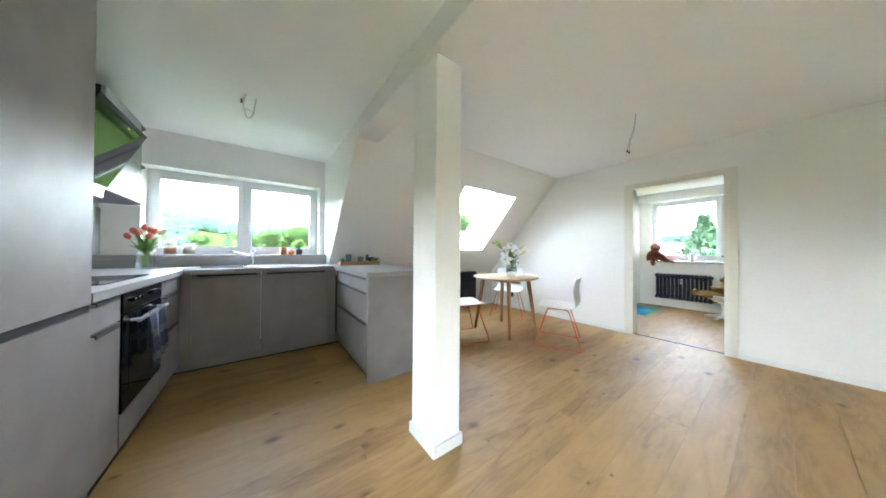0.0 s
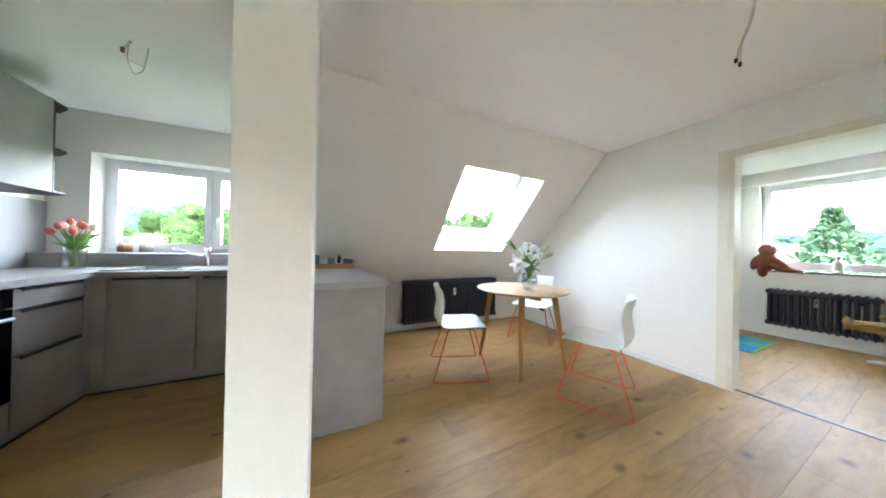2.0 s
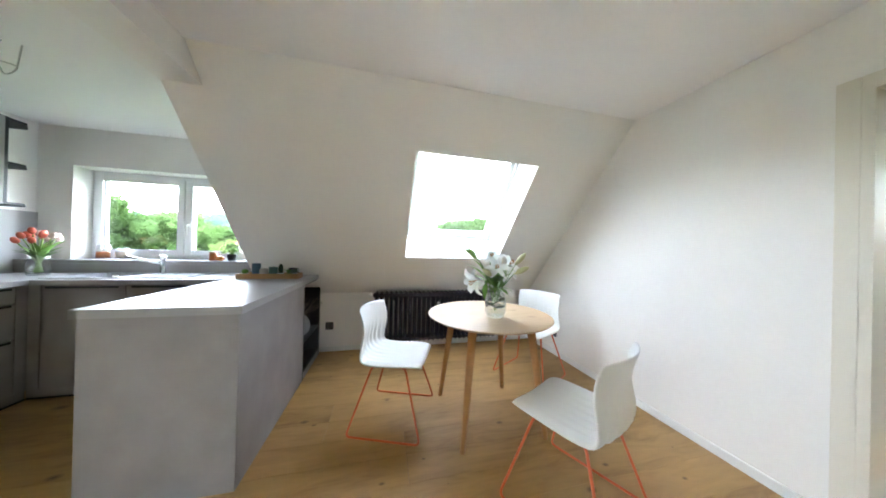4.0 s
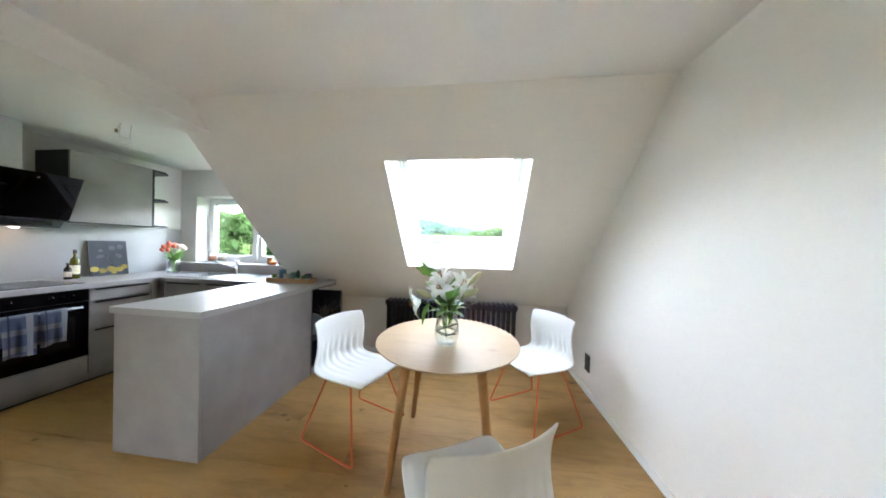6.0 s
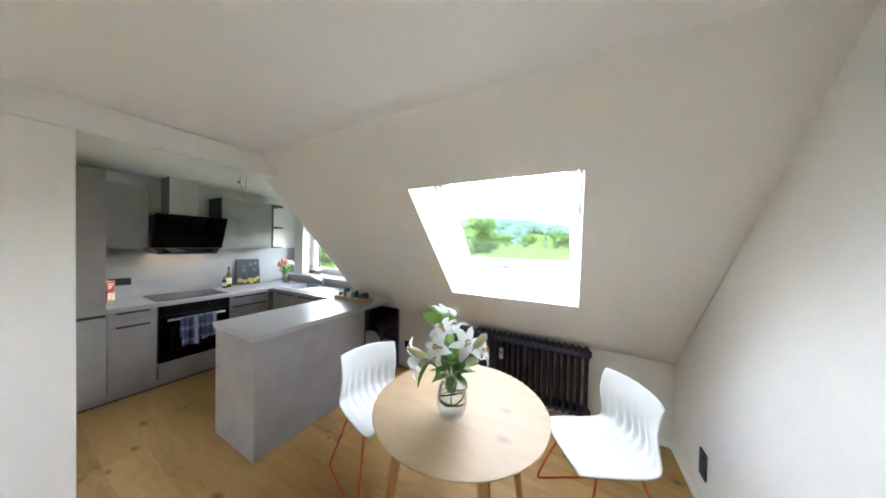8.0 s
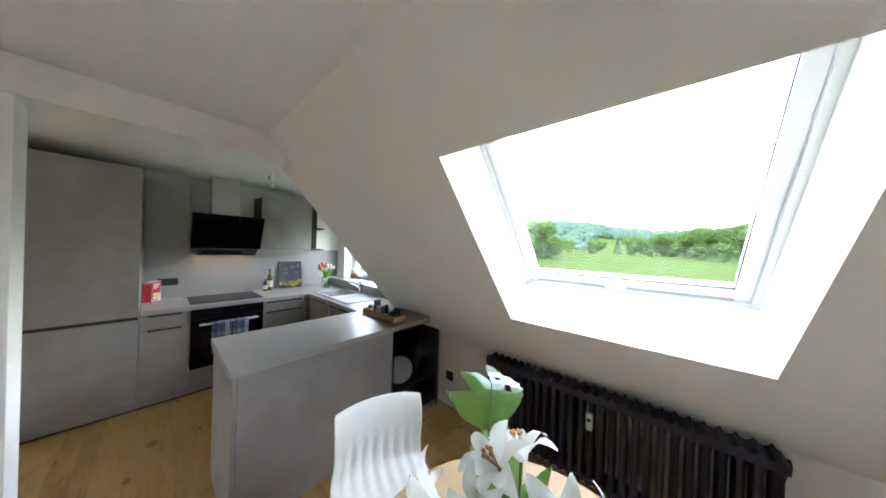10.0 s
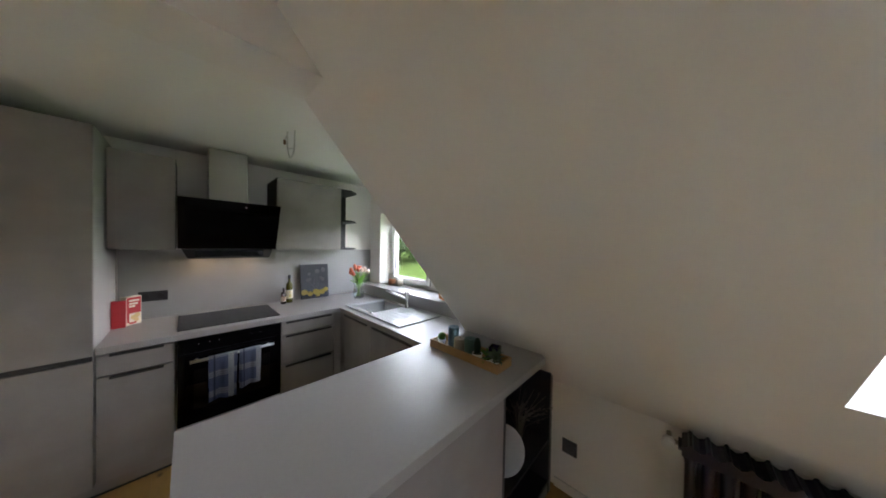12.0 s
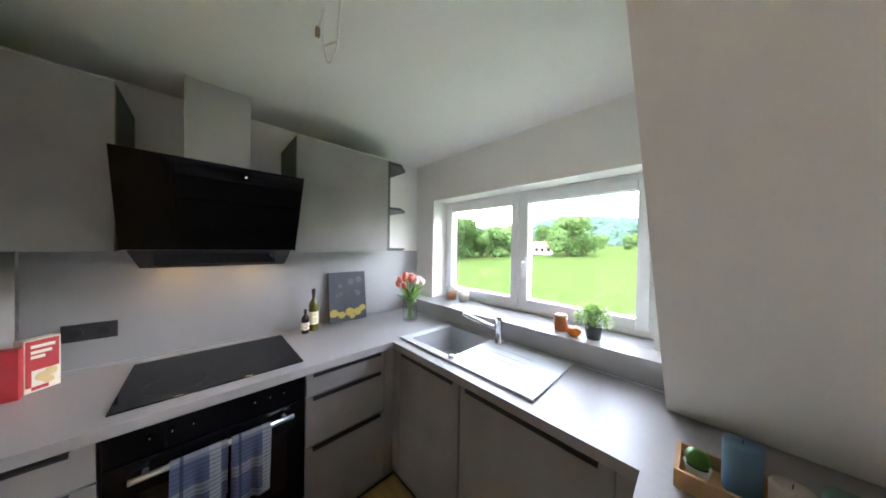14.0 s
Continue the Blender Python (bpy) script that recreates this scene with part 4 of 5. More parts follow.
part("flesh", bm, mat("orange_skin", (0.68, 0.17, 0.02), 0.22, grain=(20, 0.2)), root)
bm = bmesh.new()
tube(bm, [(0, 0, 0.044), (0.002, 0.001, 0.056), (0.008, 0.003, 0.063)], 0.004, 7, taper=0.7)
part("stalk", bm, GREEN, root)


def bushy_pot():
    root = thing("potted_herb", "bushy green herb in a small black pot", "plant", (-2.02, 3.40, 1.039))
    part("pot", lathe([(0.030, 0), (0.033, 0.002), (0.043, 0.072), (0.040, 0.072), (0.038, 0.06), (0.001, 0.058)], 24), POT_BLACK, root)
    rng = random.Random(21)
    bm, st = bmesh.new(), bmesh.new()
    for i in range(430):
        a, e, r = rng.random() * 6.28, rng.uniform(-0.15, 1.5), rng.uniform(0.05, 0.10)
        d = Vector((math.cos(a) * math.cos(e), math.sin(a) * math.cos(e), math.sin(e) * 0.95))
        c = Vector((0, 0, 0.085)) + d * r
        if i % 6 == 0:
            tube(st, [(0, 0, 0.06), c * 0.6 + Vector((0, 0, 0.05)), c], 0.0012, 4)
        q = Vector((rng.uniform(-1, 1), rng.uniform(-1, 1), rng.uniform(-0.3, 1))).normalized()
        leaf(bm, c, c + (d * 0.6 + q).normalized() * rng.uniform(0.018, 0.03), 0.007, 0.3, n=3)
    part("stems", st, GREEN, root)
    part("leaves", bm, GREEN_PALE, root)


bushy_pot()

# wooden tray with candles and succulents
TRAY_OAK = oak_mat("golden_tray_oak", (0.44, 0.25, 0.10), 0.05, 0.4)
root = thing("wooden_tray", "narrow light wooden tray on the peninsula worktop", "tray", (-1.42, 2.83, 0.916))
wpart("bottom", boxes((-1.665, -1.175, 2.757, 2.897, 0.916, 0.924)), TRAY_OAK, root)
for r in ((-1.665, -1.175, 2.757, 2.767), (-1.665, -1.175, 2.887, 2.897), (-1.665, -1.655, 2.767, 2.887), (-1.185, -1.175, 2.767, 2.887)):
    wpart("side", boxes((*r, 0.924, 0.962), bevel=0.001), TRAY_OAK, root)


def candle(label, at, r, h, color):
    root = thing("pillar_candle", label, "candle", at, 0, "candles in the tray")
    part("wax", lathe([(r * 0.98, 0), (r, 0.003), (r, h - 0.004), (r * 0.94, h), (r * 0.5, h - 0.003), (0.001, h - 0.004)], 28), mat("wax", color, 0.55, grain=(15, 0.12), stain=0.15), root)
    bm = bmesh.new()
    tube(bm, [(0, 0, h - 0.004), (0.001, 0, h + 0.008)], 0.001, 5)
    part("wick", bm, BLACK_PLASTIC, root)


candle("tall blue pillar candle in the wooden tray", (-1.545, 2.845, 0.9245), 0.034, 0.125, (0.09, 0.17, 0.24))
candle("short cream pillar candle in the wooden tray", (-1.475, 2.822, 0.9245), 0.033, 0.078, (0.50, 0.46, 0.40))
candle("green pillar candle in the wooden tray", (-1.402, 2.83, 0.9245), 0.035, 0.095, (0.14, 0.24, 0.21))


def small_pot(name, label, at, r, h):
    root = thing(name, label, "plant", at)
    part("pot", lathe([(r * 0.7, 0), (r * 0.74, 0.002), (r, h), (r * 0.93, h), (r * 0.9, h - 0.006), (0.001, h - 0.007)], 24), POT_WHITE, root, "white glazed pot")
    part("soil", lathe([(r * 0.9, h - 0.0065), (0.001, h - 0.004)], 16), SOIL, root)
    return root


root = small_pot("cactus", "round green cactus in a white pot", (-1.622, 2.82, 0.9245), 0.027, 0.036)
bm = lathe([(0.012, 0.032), (0.022, 0.038), (0.026, 0.052), (0.022, 0.066), (0.010, 0.074), (0.001, 0.075)], 40)
for v in bm.verts:
    a = math.atan2(v.co.y, v.co.x)
    k = 0.9 + 0.1 * abs(math.sin(a * 7))
    v.co.x, v.co.y = v.co.x * k, v.co.y * k
part("body", bm, GREEN, root)
root = small_pot("cactus", "tall dark cactus in a white pot", (-1.33, 2.80, 0.9245), 0.029, 0.042)
bm = lathe([(0.012, 0.036), (0.018, 0.045), (0.020, 0.075), (0.017, 0.105), (0.009, 0.122), (0.001, 0.126)], 36)
for v in bm.verts:
    a = math.atan2(v.co.y, v.co.x)
    k = 0.86 + 0.14 * abs(math.sin(a * 6))
    v.co.x, v.co.y = v.co.x * k, v.co.y * k
part("body", bm, mat("dark_cactus", (0.03, 0.06, 0.035), 0.6, grain=(120, 0.5)), root)
root = small_pot("succulent", "grey-green spreading succulent in a white pot", (-1.212, 2.80, 0.9245), 0.025, 0.038)
bm, rng = bmesh.new(), random.Random(5)
for i in range(26):
    a, s = i * 2.4, rng.uniform(0.03, 0.075)
    leaf(bm, (0, 0, 0.034), (s * math.cos(a), s * math.sin(a), 0.034 + rng.uniform(0.005, 0.055)), 0.013, 0.4, n=5, cup=0.5)
part("leaves", bm, WAXY, root)
root = small_pot("succulent", "dark green trailing succulent in a white pot", (-1.262, 2.795, 0.9245), 0.022, 0.034)
bm = bmesh.new()
for i in range(22):
    a, s = i * 2.4, rng.uniform(0.025, 0.06)
    leaf(bm, (0, 0, 0.032), (s * math.cos(a), s * math.sin(a), 0.032 + rng.uniform(-0.012, 0.05)), 0.010, 0.5, n=5, cup=0.4)
part("leaves", bm, GREEN, root)
root = thing("tealight_holder", "dark violet glass cube in the wooden tray", "tealight holder", (-1.255, 2.858, 0.9245), 12)
part("cube", boxes((-0.026, 0.026, -0.026, 0.026, 0, 0.006), (-0.026, -0.02, -0.026, 0.026, 0.006, 0.085), (0.02, 0.026, -0.026, 0.026, 0.006, 0.085), (-0.02, 0.02, -0.026, -0.02, 0.006, 0.085), (-0.02, 0.02, 0.02, 0.026, 0.006, 0.085)), mat("violet_glass", (0.05, 0.035, 0.09), 0.12), root)

# bare ceiling wires
WIRE = mat("grey_cable", (0.66, 0.65, 0.62), 0.5, grain=(60, 0.1))
root = thing("ceiling_wire", "bare lamp wires hanging in a loop from the ceiling", "cable", (-2.50, 2.19, CEIL))
for k, pts in enumerate(([(-2.54, 2.17, CEIL), (-2.55, 2.175, 2.22), (-2.525, 2.185, 2.137), (-2.49, 2.20, 2.18), (-2.47, 2.20, CEIL)], [(-2.53, 2.175, CEIL), (-2.56, 2.16, 2.27)], [(-2.545, 2.178, 2.215), (-2.50, 2.195, 2.21), (-2.485, 2.20, 2.205)])):
    bm = bmesh.new()
    tube(bm, round_path(pts, 0.03) if len(pts) > 2 else pts, 0.0035, 7)
    wpart("wire", bm, WIRE, root)
bm = boxes((-2.567, -2.553, 2.153, 2.167, 2.245, 2.275), bevel=0.002)
wpart("terminal", bm, mat("brown_terminal", (0.25, 0.16, 0.08), 0.5), root)
root = thing("ceiling_wire", "bare thin lamp wires hanging from the ceiling", "cable", (0.25, 0.44, CEIL))
for dx in (0.0, 0.012):
    bm = bmesh.new()
    tube(bm, round_path([(0.25 + dx, 0.43, CEIL), (0.235 + dx, 0.435, 2.2), (0.17 + dx, 0.455, 2.06), (0.145 + dx * 4, 0.46, 1.985)], 0.08), 0.003, 6)
    wpart("wire", bm, WIRE, root)
    wpart("terminal", boxes((0.140 + dx * 4, 0.150 + dx * 4, 0.455, 0.465, 1.972, 1.99), bevel=0.002), BLACK_PLASTIC, root)


# ---- dining area ----
def radiator(label, at, turn, n, pitch, h, valve):
    """An old sectional radiator along local x, its back towards +y."""
    root = thing("radiator", label, "radiator", at, turn)
    sec = bmesh.new()
    for y in (-0.045, 0.0, 0.045):
        rows = []
        for z in (0.04, 0.075, h - 0.10, h - 0.055):
            wx = 0.017 if 0.05 < z < h - 0.06 else 0.026
            rows.append([sec.verts.new((wx * math.cos(a), y + 0.016 * math.sin(a), z)) for a in [2 * math.pi * i / 10 for i in range(10)]])
        for a, b in zip(rows, rows[1:]):
            for i in range(10):
                f = sec.faces.new((a[i], a[(i + 1) % 10], b[(i + 1) % 10], b[i]))
                f.smooth = True
    p2 = pitch / 2
    prism(sec, [(-p2, h - 0.062), (p2, h - 0.062), (p2, h - 0.022), (0.010, h - 0.012), (0.004, h), (-0.004, h), (-0.010, h - 0.012), (-p2, h - 0.022)], "y", -0.062, 0.062)
    prism(sec, [(-p2, 0.045), (-p2, 0.018), (-0.010, 0.010), (-0.004, 0.0), (0.004, 0.0), (0.010, 0.010), (p2, 0.018), (p2, 0.045)], "y", -0.062, 0.062)
    me = mesh_of("section", sec, RADIATOR)
    for i in range(n):
        o = new("section", me)
        o.parent = root
        o.location = (pitch * (i + 0.5 - n / 2), 0, 0)
    w = n * pitch / 2
    for z in (0.03, h - 0.045):
        bm = bmesh.new()
        tube(bm, [(-w - 0.012, 0, z), (-w, 0, z)], 0.026, 14)
        tube(bm, [(w, 0, z), (w + 0.012, 0, z)], 0.026, 14)
        part("end_plug", bm, RADIATOR, root)
    s = 1 if valve > 0 else -1
    bm = bmesh.new()
    tube(bm, [(s * (w + 0.01), 0, h - 0.045), (s * (w + 0.05), 0, h - 0.045)], 0.010, 10)
    tube(bm, round_path([(s * (w + 0.045), 0, h - 0.045), (s * (w + 0.045), 0.06, h - 0.045)], 0.01), 0.010, 10)
    tube(bm, [(s * (w + 0.01), 0, 0.03), (s * (w + 0.045), 0, 0.03), (s * (w + 0.045), 0.06, 0.03)], 0.010, 10)
    part("pipe", bm, mat("dull_brass", (0.36, 0.33, 0.28), 0.4, 0.7), root)
    bm = bmesh.new()
    tube(bm, [(s * (w + 0.045), -0.055, h - 0.045), (s * (w + 0.045), -0.01, h - 0.045)], 0.024, 14)
    part("thermostat_knob", bm, WHITE, root, "small white thermostat knob")
    m = part("heat_meter", boxes((-0.018, 0.018, -0.095, -0.062, h * 0.62, h * 0.62 + 0.10), bevel=0.004), WHITE, root, "small white heat meter")
    part("display", boxes((-0.010, 0.010, -0.0965, -0.095, h * 0.62 + 0.055, h * 0.62 + 0.075)), BLACK_PLASTIC, m)
    for x in (-w * 0.7, w * 0.7):
        part("bracket", boxes((x - 0.012, x + 0.012, 0.055, KNEE_Y - at[1] if turn == 0 else 0.11, h - 0.12, h - 0.09)), RADIATOR, root)
    return root


radiator("long black column radiator on the low wall", (0.25, 3.275, 0.108), 0, 27, 0.0563, 0.595, -1)


def dining_chair():
    root = thing("dining_chair", "white ribbed plastic chair on an orange wire sled base", "chair", group="chairs round the table")
    prof = [(0.225, 0.432), (0.222, 0.444), (0.19, 0.453), (0.10, 0.449), (0.0, 0.443), (-0.08, 0.441), (-0.15, 0.446), (-0.198, 0.467), (-0.221, 0.505), (-0.222, 0.555), (-0.210, 0.61), (-0.206, 0.67), (-0.218, 0.74), (-0.242, 0.803)]
    bm, grid, nu = bmesh.new(), [], 44
    for i, (y, z) in enumerate(prof):
        v = i / (len(prof) - 1)
        hw = 0.205 + 0.02 * math.sin(math.pi * min(1, v * 1.4)) + 0.012 * v
        if i < 2:
            hw -= 0.02 - 0.01 * i
        row = []
        for j in range(nu + 1):
            u = 2 * j / nu - 1
            back = max(0.0, min(1.0, (v - 0.45) / 0.2))
            rib = math.sin(math.pi * max(0.0, min(1.0, (v - 0.3) / 0.5))) ** 1.2 * 0.009 * (math.cos(u * math.pi * 8) if abs(u) < 0.82 else 0.0)
            yy = y + back * (0.055 * u * u) + rib * back
            zz = z + (1 - back) * (0.016 * u * u - 0.03 * max(0.0, abs(u) - 0.8) * 2 * (1 - v)) + rib * 0.5 * (1 - back) - back * 0.010 * u ** 4 * (v > 0.95)
            row.append(bm.verts.new((u * hw, yy, zz)))
        grid.append(row)
    for a, b in zip(grid, grid[1:]):
        for j in range(nu):
            f = bm.faces.new((a[j], a[j + 1], b[j + 1], b[j]))
            f.smooth = True
    o = part("shell", bm, SHELL, root)
    s = o.modifiers.new("thickness", "SOLIDIFY")
    s.thickness, s.offset = 0.011, 0
    s = o.modifiers.new("round", "SUBSURF")
    s.levels = s.render_levels = 1
    for sx in (-1, 1):
        bm = bmesh.new()
        pts = [(sx * 0.15, -0.02, 0.430), (sx * 0.165, 0.115, 0.428), (sx * 0.262, 0.242, 0.007), (sx * 0.262, -0.242, 0.007), (sx * 0.165, -0.11, 0.426), (sx * 0.15, -0.02, 0.430)]
        tube(bm, round_path(pts, 0.035), 0.0068, 8)
        part("sled_leg", bm, ORANGE, root)
    for y in (0.10, -0.095):
        bm = bmesh.new()
        tube(bm, [(-0.163, y, 0.426), (0.163, y, 0.426)], 0.006, 8)
        part("cross_bar", bm, ORANGE, root)
    return root


chair = dining_chair()
chair.matrix_world = pose(0.509, 1.274, 0, 0, 0, 26)
copy_thing(chair, pose(-0.312, 2.088, 0, 0, 0, -110.4))
copy_thing(chair, pose(1.02, 2.454, 0, 0, 0, 120.3))

root = thing("round_table", "round pale oak dining table on four splayed legs", "table", (0.352, 1.965, 0))
part("tabletop", lathe([(0.405, 0.724), (0.44, 0.737), (0.449, 0.745), (0.449, 0.748), (0.446, 0.750)], 96), OAK_LIGHT, root)
for sx in (-1, 1):
    for sy in (-1, 1):
        bm = bmesh.new()
        tube(bm, [(sx * 0.205, sy * 0.225, 0.724), (sx * 0.283, sy * 0.305, 0.0)], 0.029, 14, taper=0.58)
        part("leg", bm, OAK_LEG, root)
part("underframe", boxes((-0.22, 0.22, -0.02, 0.02, 0.694, 0.7235), (-0.02, 0.02, -0.24, 0.24, 0.664, 0.693)), OAK_LEG, root)


def lilies():
    root = thing("lily_bouquet", "white lilies with green leaves in a glass vase", "flowers", (0.355, 1.86, 0.7505), 0)
    part("vase", lathe([(0.050, 0.0), (0.060, 0.006), (0.073, 0.05), (0.075, 0.09), (0.064, 0.15), (0.046, 0.195), (0.050, 0.215), (0.0475, 0.215), (0.0435, 0.195), (0.0615, 0.15), (0.0725, 0.09), (0.0705, 0.05), (0.056, 0.016), (0.001, 0.014)], 36), GLASS, root)
    bm, rng = bmesh.new(), random.Random(14)
    for k, (lift, lean, rad) in enumerate(((0.115, 0.75, 0.066), (0.105, -0.65, 0.064), (0.085, 0.2, 0.066))):
        pts = [(rad * math.cos(i * 0.4 + k * 2), rad * math.sin(i * 0.4 + k * 2), lift + lean * 0.05 * math.sin(i * 0.4 + k * 1.1)) for i in range(17)]
        tube(bm, pts, 0.0042, 6)
    part("coiled_twig", bm, mat("dark_green_twig", (0.05, 0.06, 0.02), 0.6, grain=(60, 0.3)), root)
    PETAL = thin(mat("white_petal", (0.86, 0.87, 0.86), 0.5, grain=(30, 0.04)), (0.86, 0.88, 0.86), 0.3)
    STAMEN = mat("stamen", (0.45, 0.22, 0.05), 0.7)
    stems, leaves = bmesh.new(), bmesh.new()
    def flower(top, d, size):
        q = Vector(d).normalized().to_track_quat("Z", "Y").to_matrix().to_4x4()
        bm = bmesh.new()
        for i in range(6):
            a = i * math.pi / 3 + (0.1 if i % 2 else 0)
            rows = []
            for t in (0, 0.18, 0.36, 0.54, 0.72, 0.88, 1.0):
                r = size * (0.06 + 0.95 * t ** 1.25)
                z = size * (0.75 * t - 0.85 * max(0, t - 0.5) ** 2 * 2)
                w = size * (0.20 if i % 2 else 0.27) * math.sin(math.pi * (0.08 + 0.9 * t)) ** 0.8
                c = Vector((r * math.cos(a), r * math.sin(a), z))
                s = Vector((-math.sin(a), math.cos(a), 0))
                rows.append([bm.verts.new(c - s * w + Vector((0, 0, w * 0.25))), bm.verts.new(c), bm.verts.new(c + s * w + Vector((0, 0, w * 0.25)))])
            for p, n in zip(rows, rows[1:]):
                for j in range(2):
                    f = bm.faces.new((p[j], p[j + 1], n[j + 1], n[j]))
                    f.smooth = True
        bm.transform(Matrix.Translation(top) @ q)
        f = part("lily", bm, PETAL, root)
        bm = bmesh.new()
        for i in range(6):
            a = i * math.pi / 3 + 0.5
            tube(bm, [(0, 0, 0), (size * 0.12 * math.cos(a), size * 0.12 * math.sin(a), size * 0.6)], 0.0012, 4)
            bmesh.ops.create_icosphere(bm, subdivisions=1, radius=0.005, matrix=Matrix.Translation((size * 0.12 * math.cos(a), size * 0.12 * math.sin(a), size * 0.62)))
        bm.transform(Matrix.Translation(top) @ q)
        part("stamens", bm, STAMEN, f)
        tube(stems, [(top[0] * 0.1, top[1] * 0.1, 0.10), (top[0] * 0.25, top[1] * 0.25, 0.2), top], 0.0035, 6)
    for top, d, s in (((-0.155, -0.04, 0.265), (-0.85, -0.35, -0.25), 0.105), ((-0.03, -0.06, 0.345), (-0.25, -0.9, 0.35), 0.085), ((0.075, -0.02, 0.36), (0.45, -0.55, 0.6), 0.09),
                      ((-0.02, 0.06, 0.38), (-0.35, 0.2, 0.9), 0.085), ((-0.035, -0.01, 0.40), (-0.3, -0.5, 0.8), 0.08), ((0.11, 0.05, 0.32), (0.9, 0.2, 0.25), 0.085)):
        flower(Vector(top), d, s)
    BUD = mat("lily_bud", (0.55, 0.55, 0.30), 0.5, grain=(40, 0.3))
    for top, d in (((-0.08, -0.10, 0.30), (-0.8, -0.5, 0.45)), ((0.125, -0.04, 0.37), (0.6, -0.2, 0.75)), ((0.10, -0.07, 0.31), (0.7, -0.5, 0.45))):
        b = lathe([(0.005, 0), (0.014, 0.02), (0.019, 0.05), (0.017, 0.08), (0.009, 0.10), (0.003, 0.108)], 12)
        b.transform(Matrix.Translation(top) @ Vector(d).to_track_quat("Z", "Y").to_matrix().to_4x4())
        part("bud", b, BUD, root)
        tube(stems, [(top[0] * 0.1, top[1] * 0.1, 0.12), (top[0] * 0.3, top[1] * 0.3, 0.2), top], 0.003, 6)
    for i in range(26):
        a, s = i * 2.4, rng.uniform(0.08, 0.16)
        z = rng.uniform(0.20, 0.30)
        leaf(leaves, (0.025 * math.cos(a), 0.025 * math.sin(a), z), (s * math.cos(a), s * math.sin(a), z + rng.uniform(-0.02, 0.14)), 0.027, 0.4)
    for i in range(8):
        a = i * 0.785 + 0.3
        leaf(leaves, (0.03 * math.cos(a), 0.03 * math.sin(a), 0.205), (0.12 * math.cos(a), 0.12 * math.sin(a), 0.205 + rng.uniform(-0.05, 0.02)), 0.026, 0.35)
    leaf(leaves, (-0.10, -0.06, 0.26), (-0.13, -0.11, 0.14), 0.02, 0.4)
    part("stems", stems, GREEN, root)
    part("leaves", leaves, GREEN, root)
    for tip in ((-0.17, 0.15, 0.36), (-0.19, 0.12, 0.29), (-0.12, 0.16, 0.40)):
        bm = bmesh.new()
        leaf(bm, (tip[0] * 0.15, tip[1] * 0.15, 0.22), tip, 0.034, 0.35, n=8)
        part("pale_leaf", bm, GREEN_PALE, root, "pale yellow-green leaf")
    # broad leaf cut into fingers, with two holes beside the midrib
    bm = bmesh.new()
    B, L, W = Vector((-0.115, 0.075, 0.405)), Vector((-0.06, 0.105, 0.068)), Vector((0.14, 0.19, -0.05)).normalized()
    up = W.cross(L).normalized()
    def spot(t, w):
        """A place on the leaf: t along the midrib, w metres out; the blade arches and folds a little."""
        return B + L * (t + 3.0 * abs(w)) + W * w + up * (0.03 * math.sin(math.pi * t) - 1.6 * w * w + 0.004 * math.sin(40 * t + 60 * w))
    # one half is cut into two pointed fingers
    for k in range(2):
        t0, t1 = k * 0.42 - 0.1, k * 0.42 + 0.32
        rows = []
        for i in range(11):
            f = i / 10
            gap = 0.0 if f < 0.3 else 0.16 * (f - 0.3) / 0.7
            tip = 0.0 if f < 0.5 else 0.55 * ((f - 0.5) / 0.5) ** 1.8
            a, b = t0 + (t1 - t0) * (gap + tip), t1 - (t1 - t0) * (gap + tip * 0.45)
            rows.append([bm.verts.new(spot(a + (b - a) * q, -0.115 * f * (1.0, 0.85)[k])) for q in (0, 0.33, 0.67, 1)])
        for p, n in zip(rows, rows[1:]):
            for j in range(3):
                bm.faces.new((p[j], p[j + 1], n[j + 1], n[j])).smooth = True
    # the other half is one broad blade with two holes, running out to the tip
    rows = []
    for i in range(19):
        t = -0.1 + 1.3 * i / 18
        w = 0.10 * max(0.0, math.sin(math.pi * (0.10 + 0.90 * i / 18))) ** 0.7
        rows.append([bm.verts.new(B + L * (t + 2.2 * w * q * (1 - i / 18)) + W * (w * q - 0.012 * (i / 18) ** 4) + up * (0.03 * math.sin(math.pi * min(1, t)) - 1.2 * (w * q) ** 2 + 0.004 * math.sin(40 * t + 50 * w * q))) for q in (0, 0.2, 0.4, 0.6, 0.8, 1)])
    for i, (p, n) in enumerate(zip(rows, rows[1:])):
        for j in range(5):
            if (i in (8, 9) and j == 2) or (i == 12 and j == 1):
                continue
            bm.faces.new((p[j], p[j + 1], n[j + 1], n[j])).smooth = True
    bmesh.ops.remove_doubles(bm, verts=bm.verts, dist=0.0006)
    part("broad_leaf", bm, thin(mat("glossy_leaf", (0.09, 0.22, 0.06), 0.2, grain=(25, 0.5), spec=0.8, bump=0.3, bump_scale=60), (0.36, 0.55, 0.10), 0.35), root, "large notched glossy leaf")
    bm = bmesh.new()
    tube(bm, [(0, 0, 0.04), (-0.03, 0.02, 0.2), (-0.085, 0.055, 0.36), (-0.112, 0.077, 0.407)], 0.004, 6)
    part("leaf_stalk", bm, GREEN, root)


lilies()

# ---- small room ----
radiator("black column radiator under the small room's window", (4.21, 0.805, 0.17), -90, 14, 0.0575, 0.51, 1)
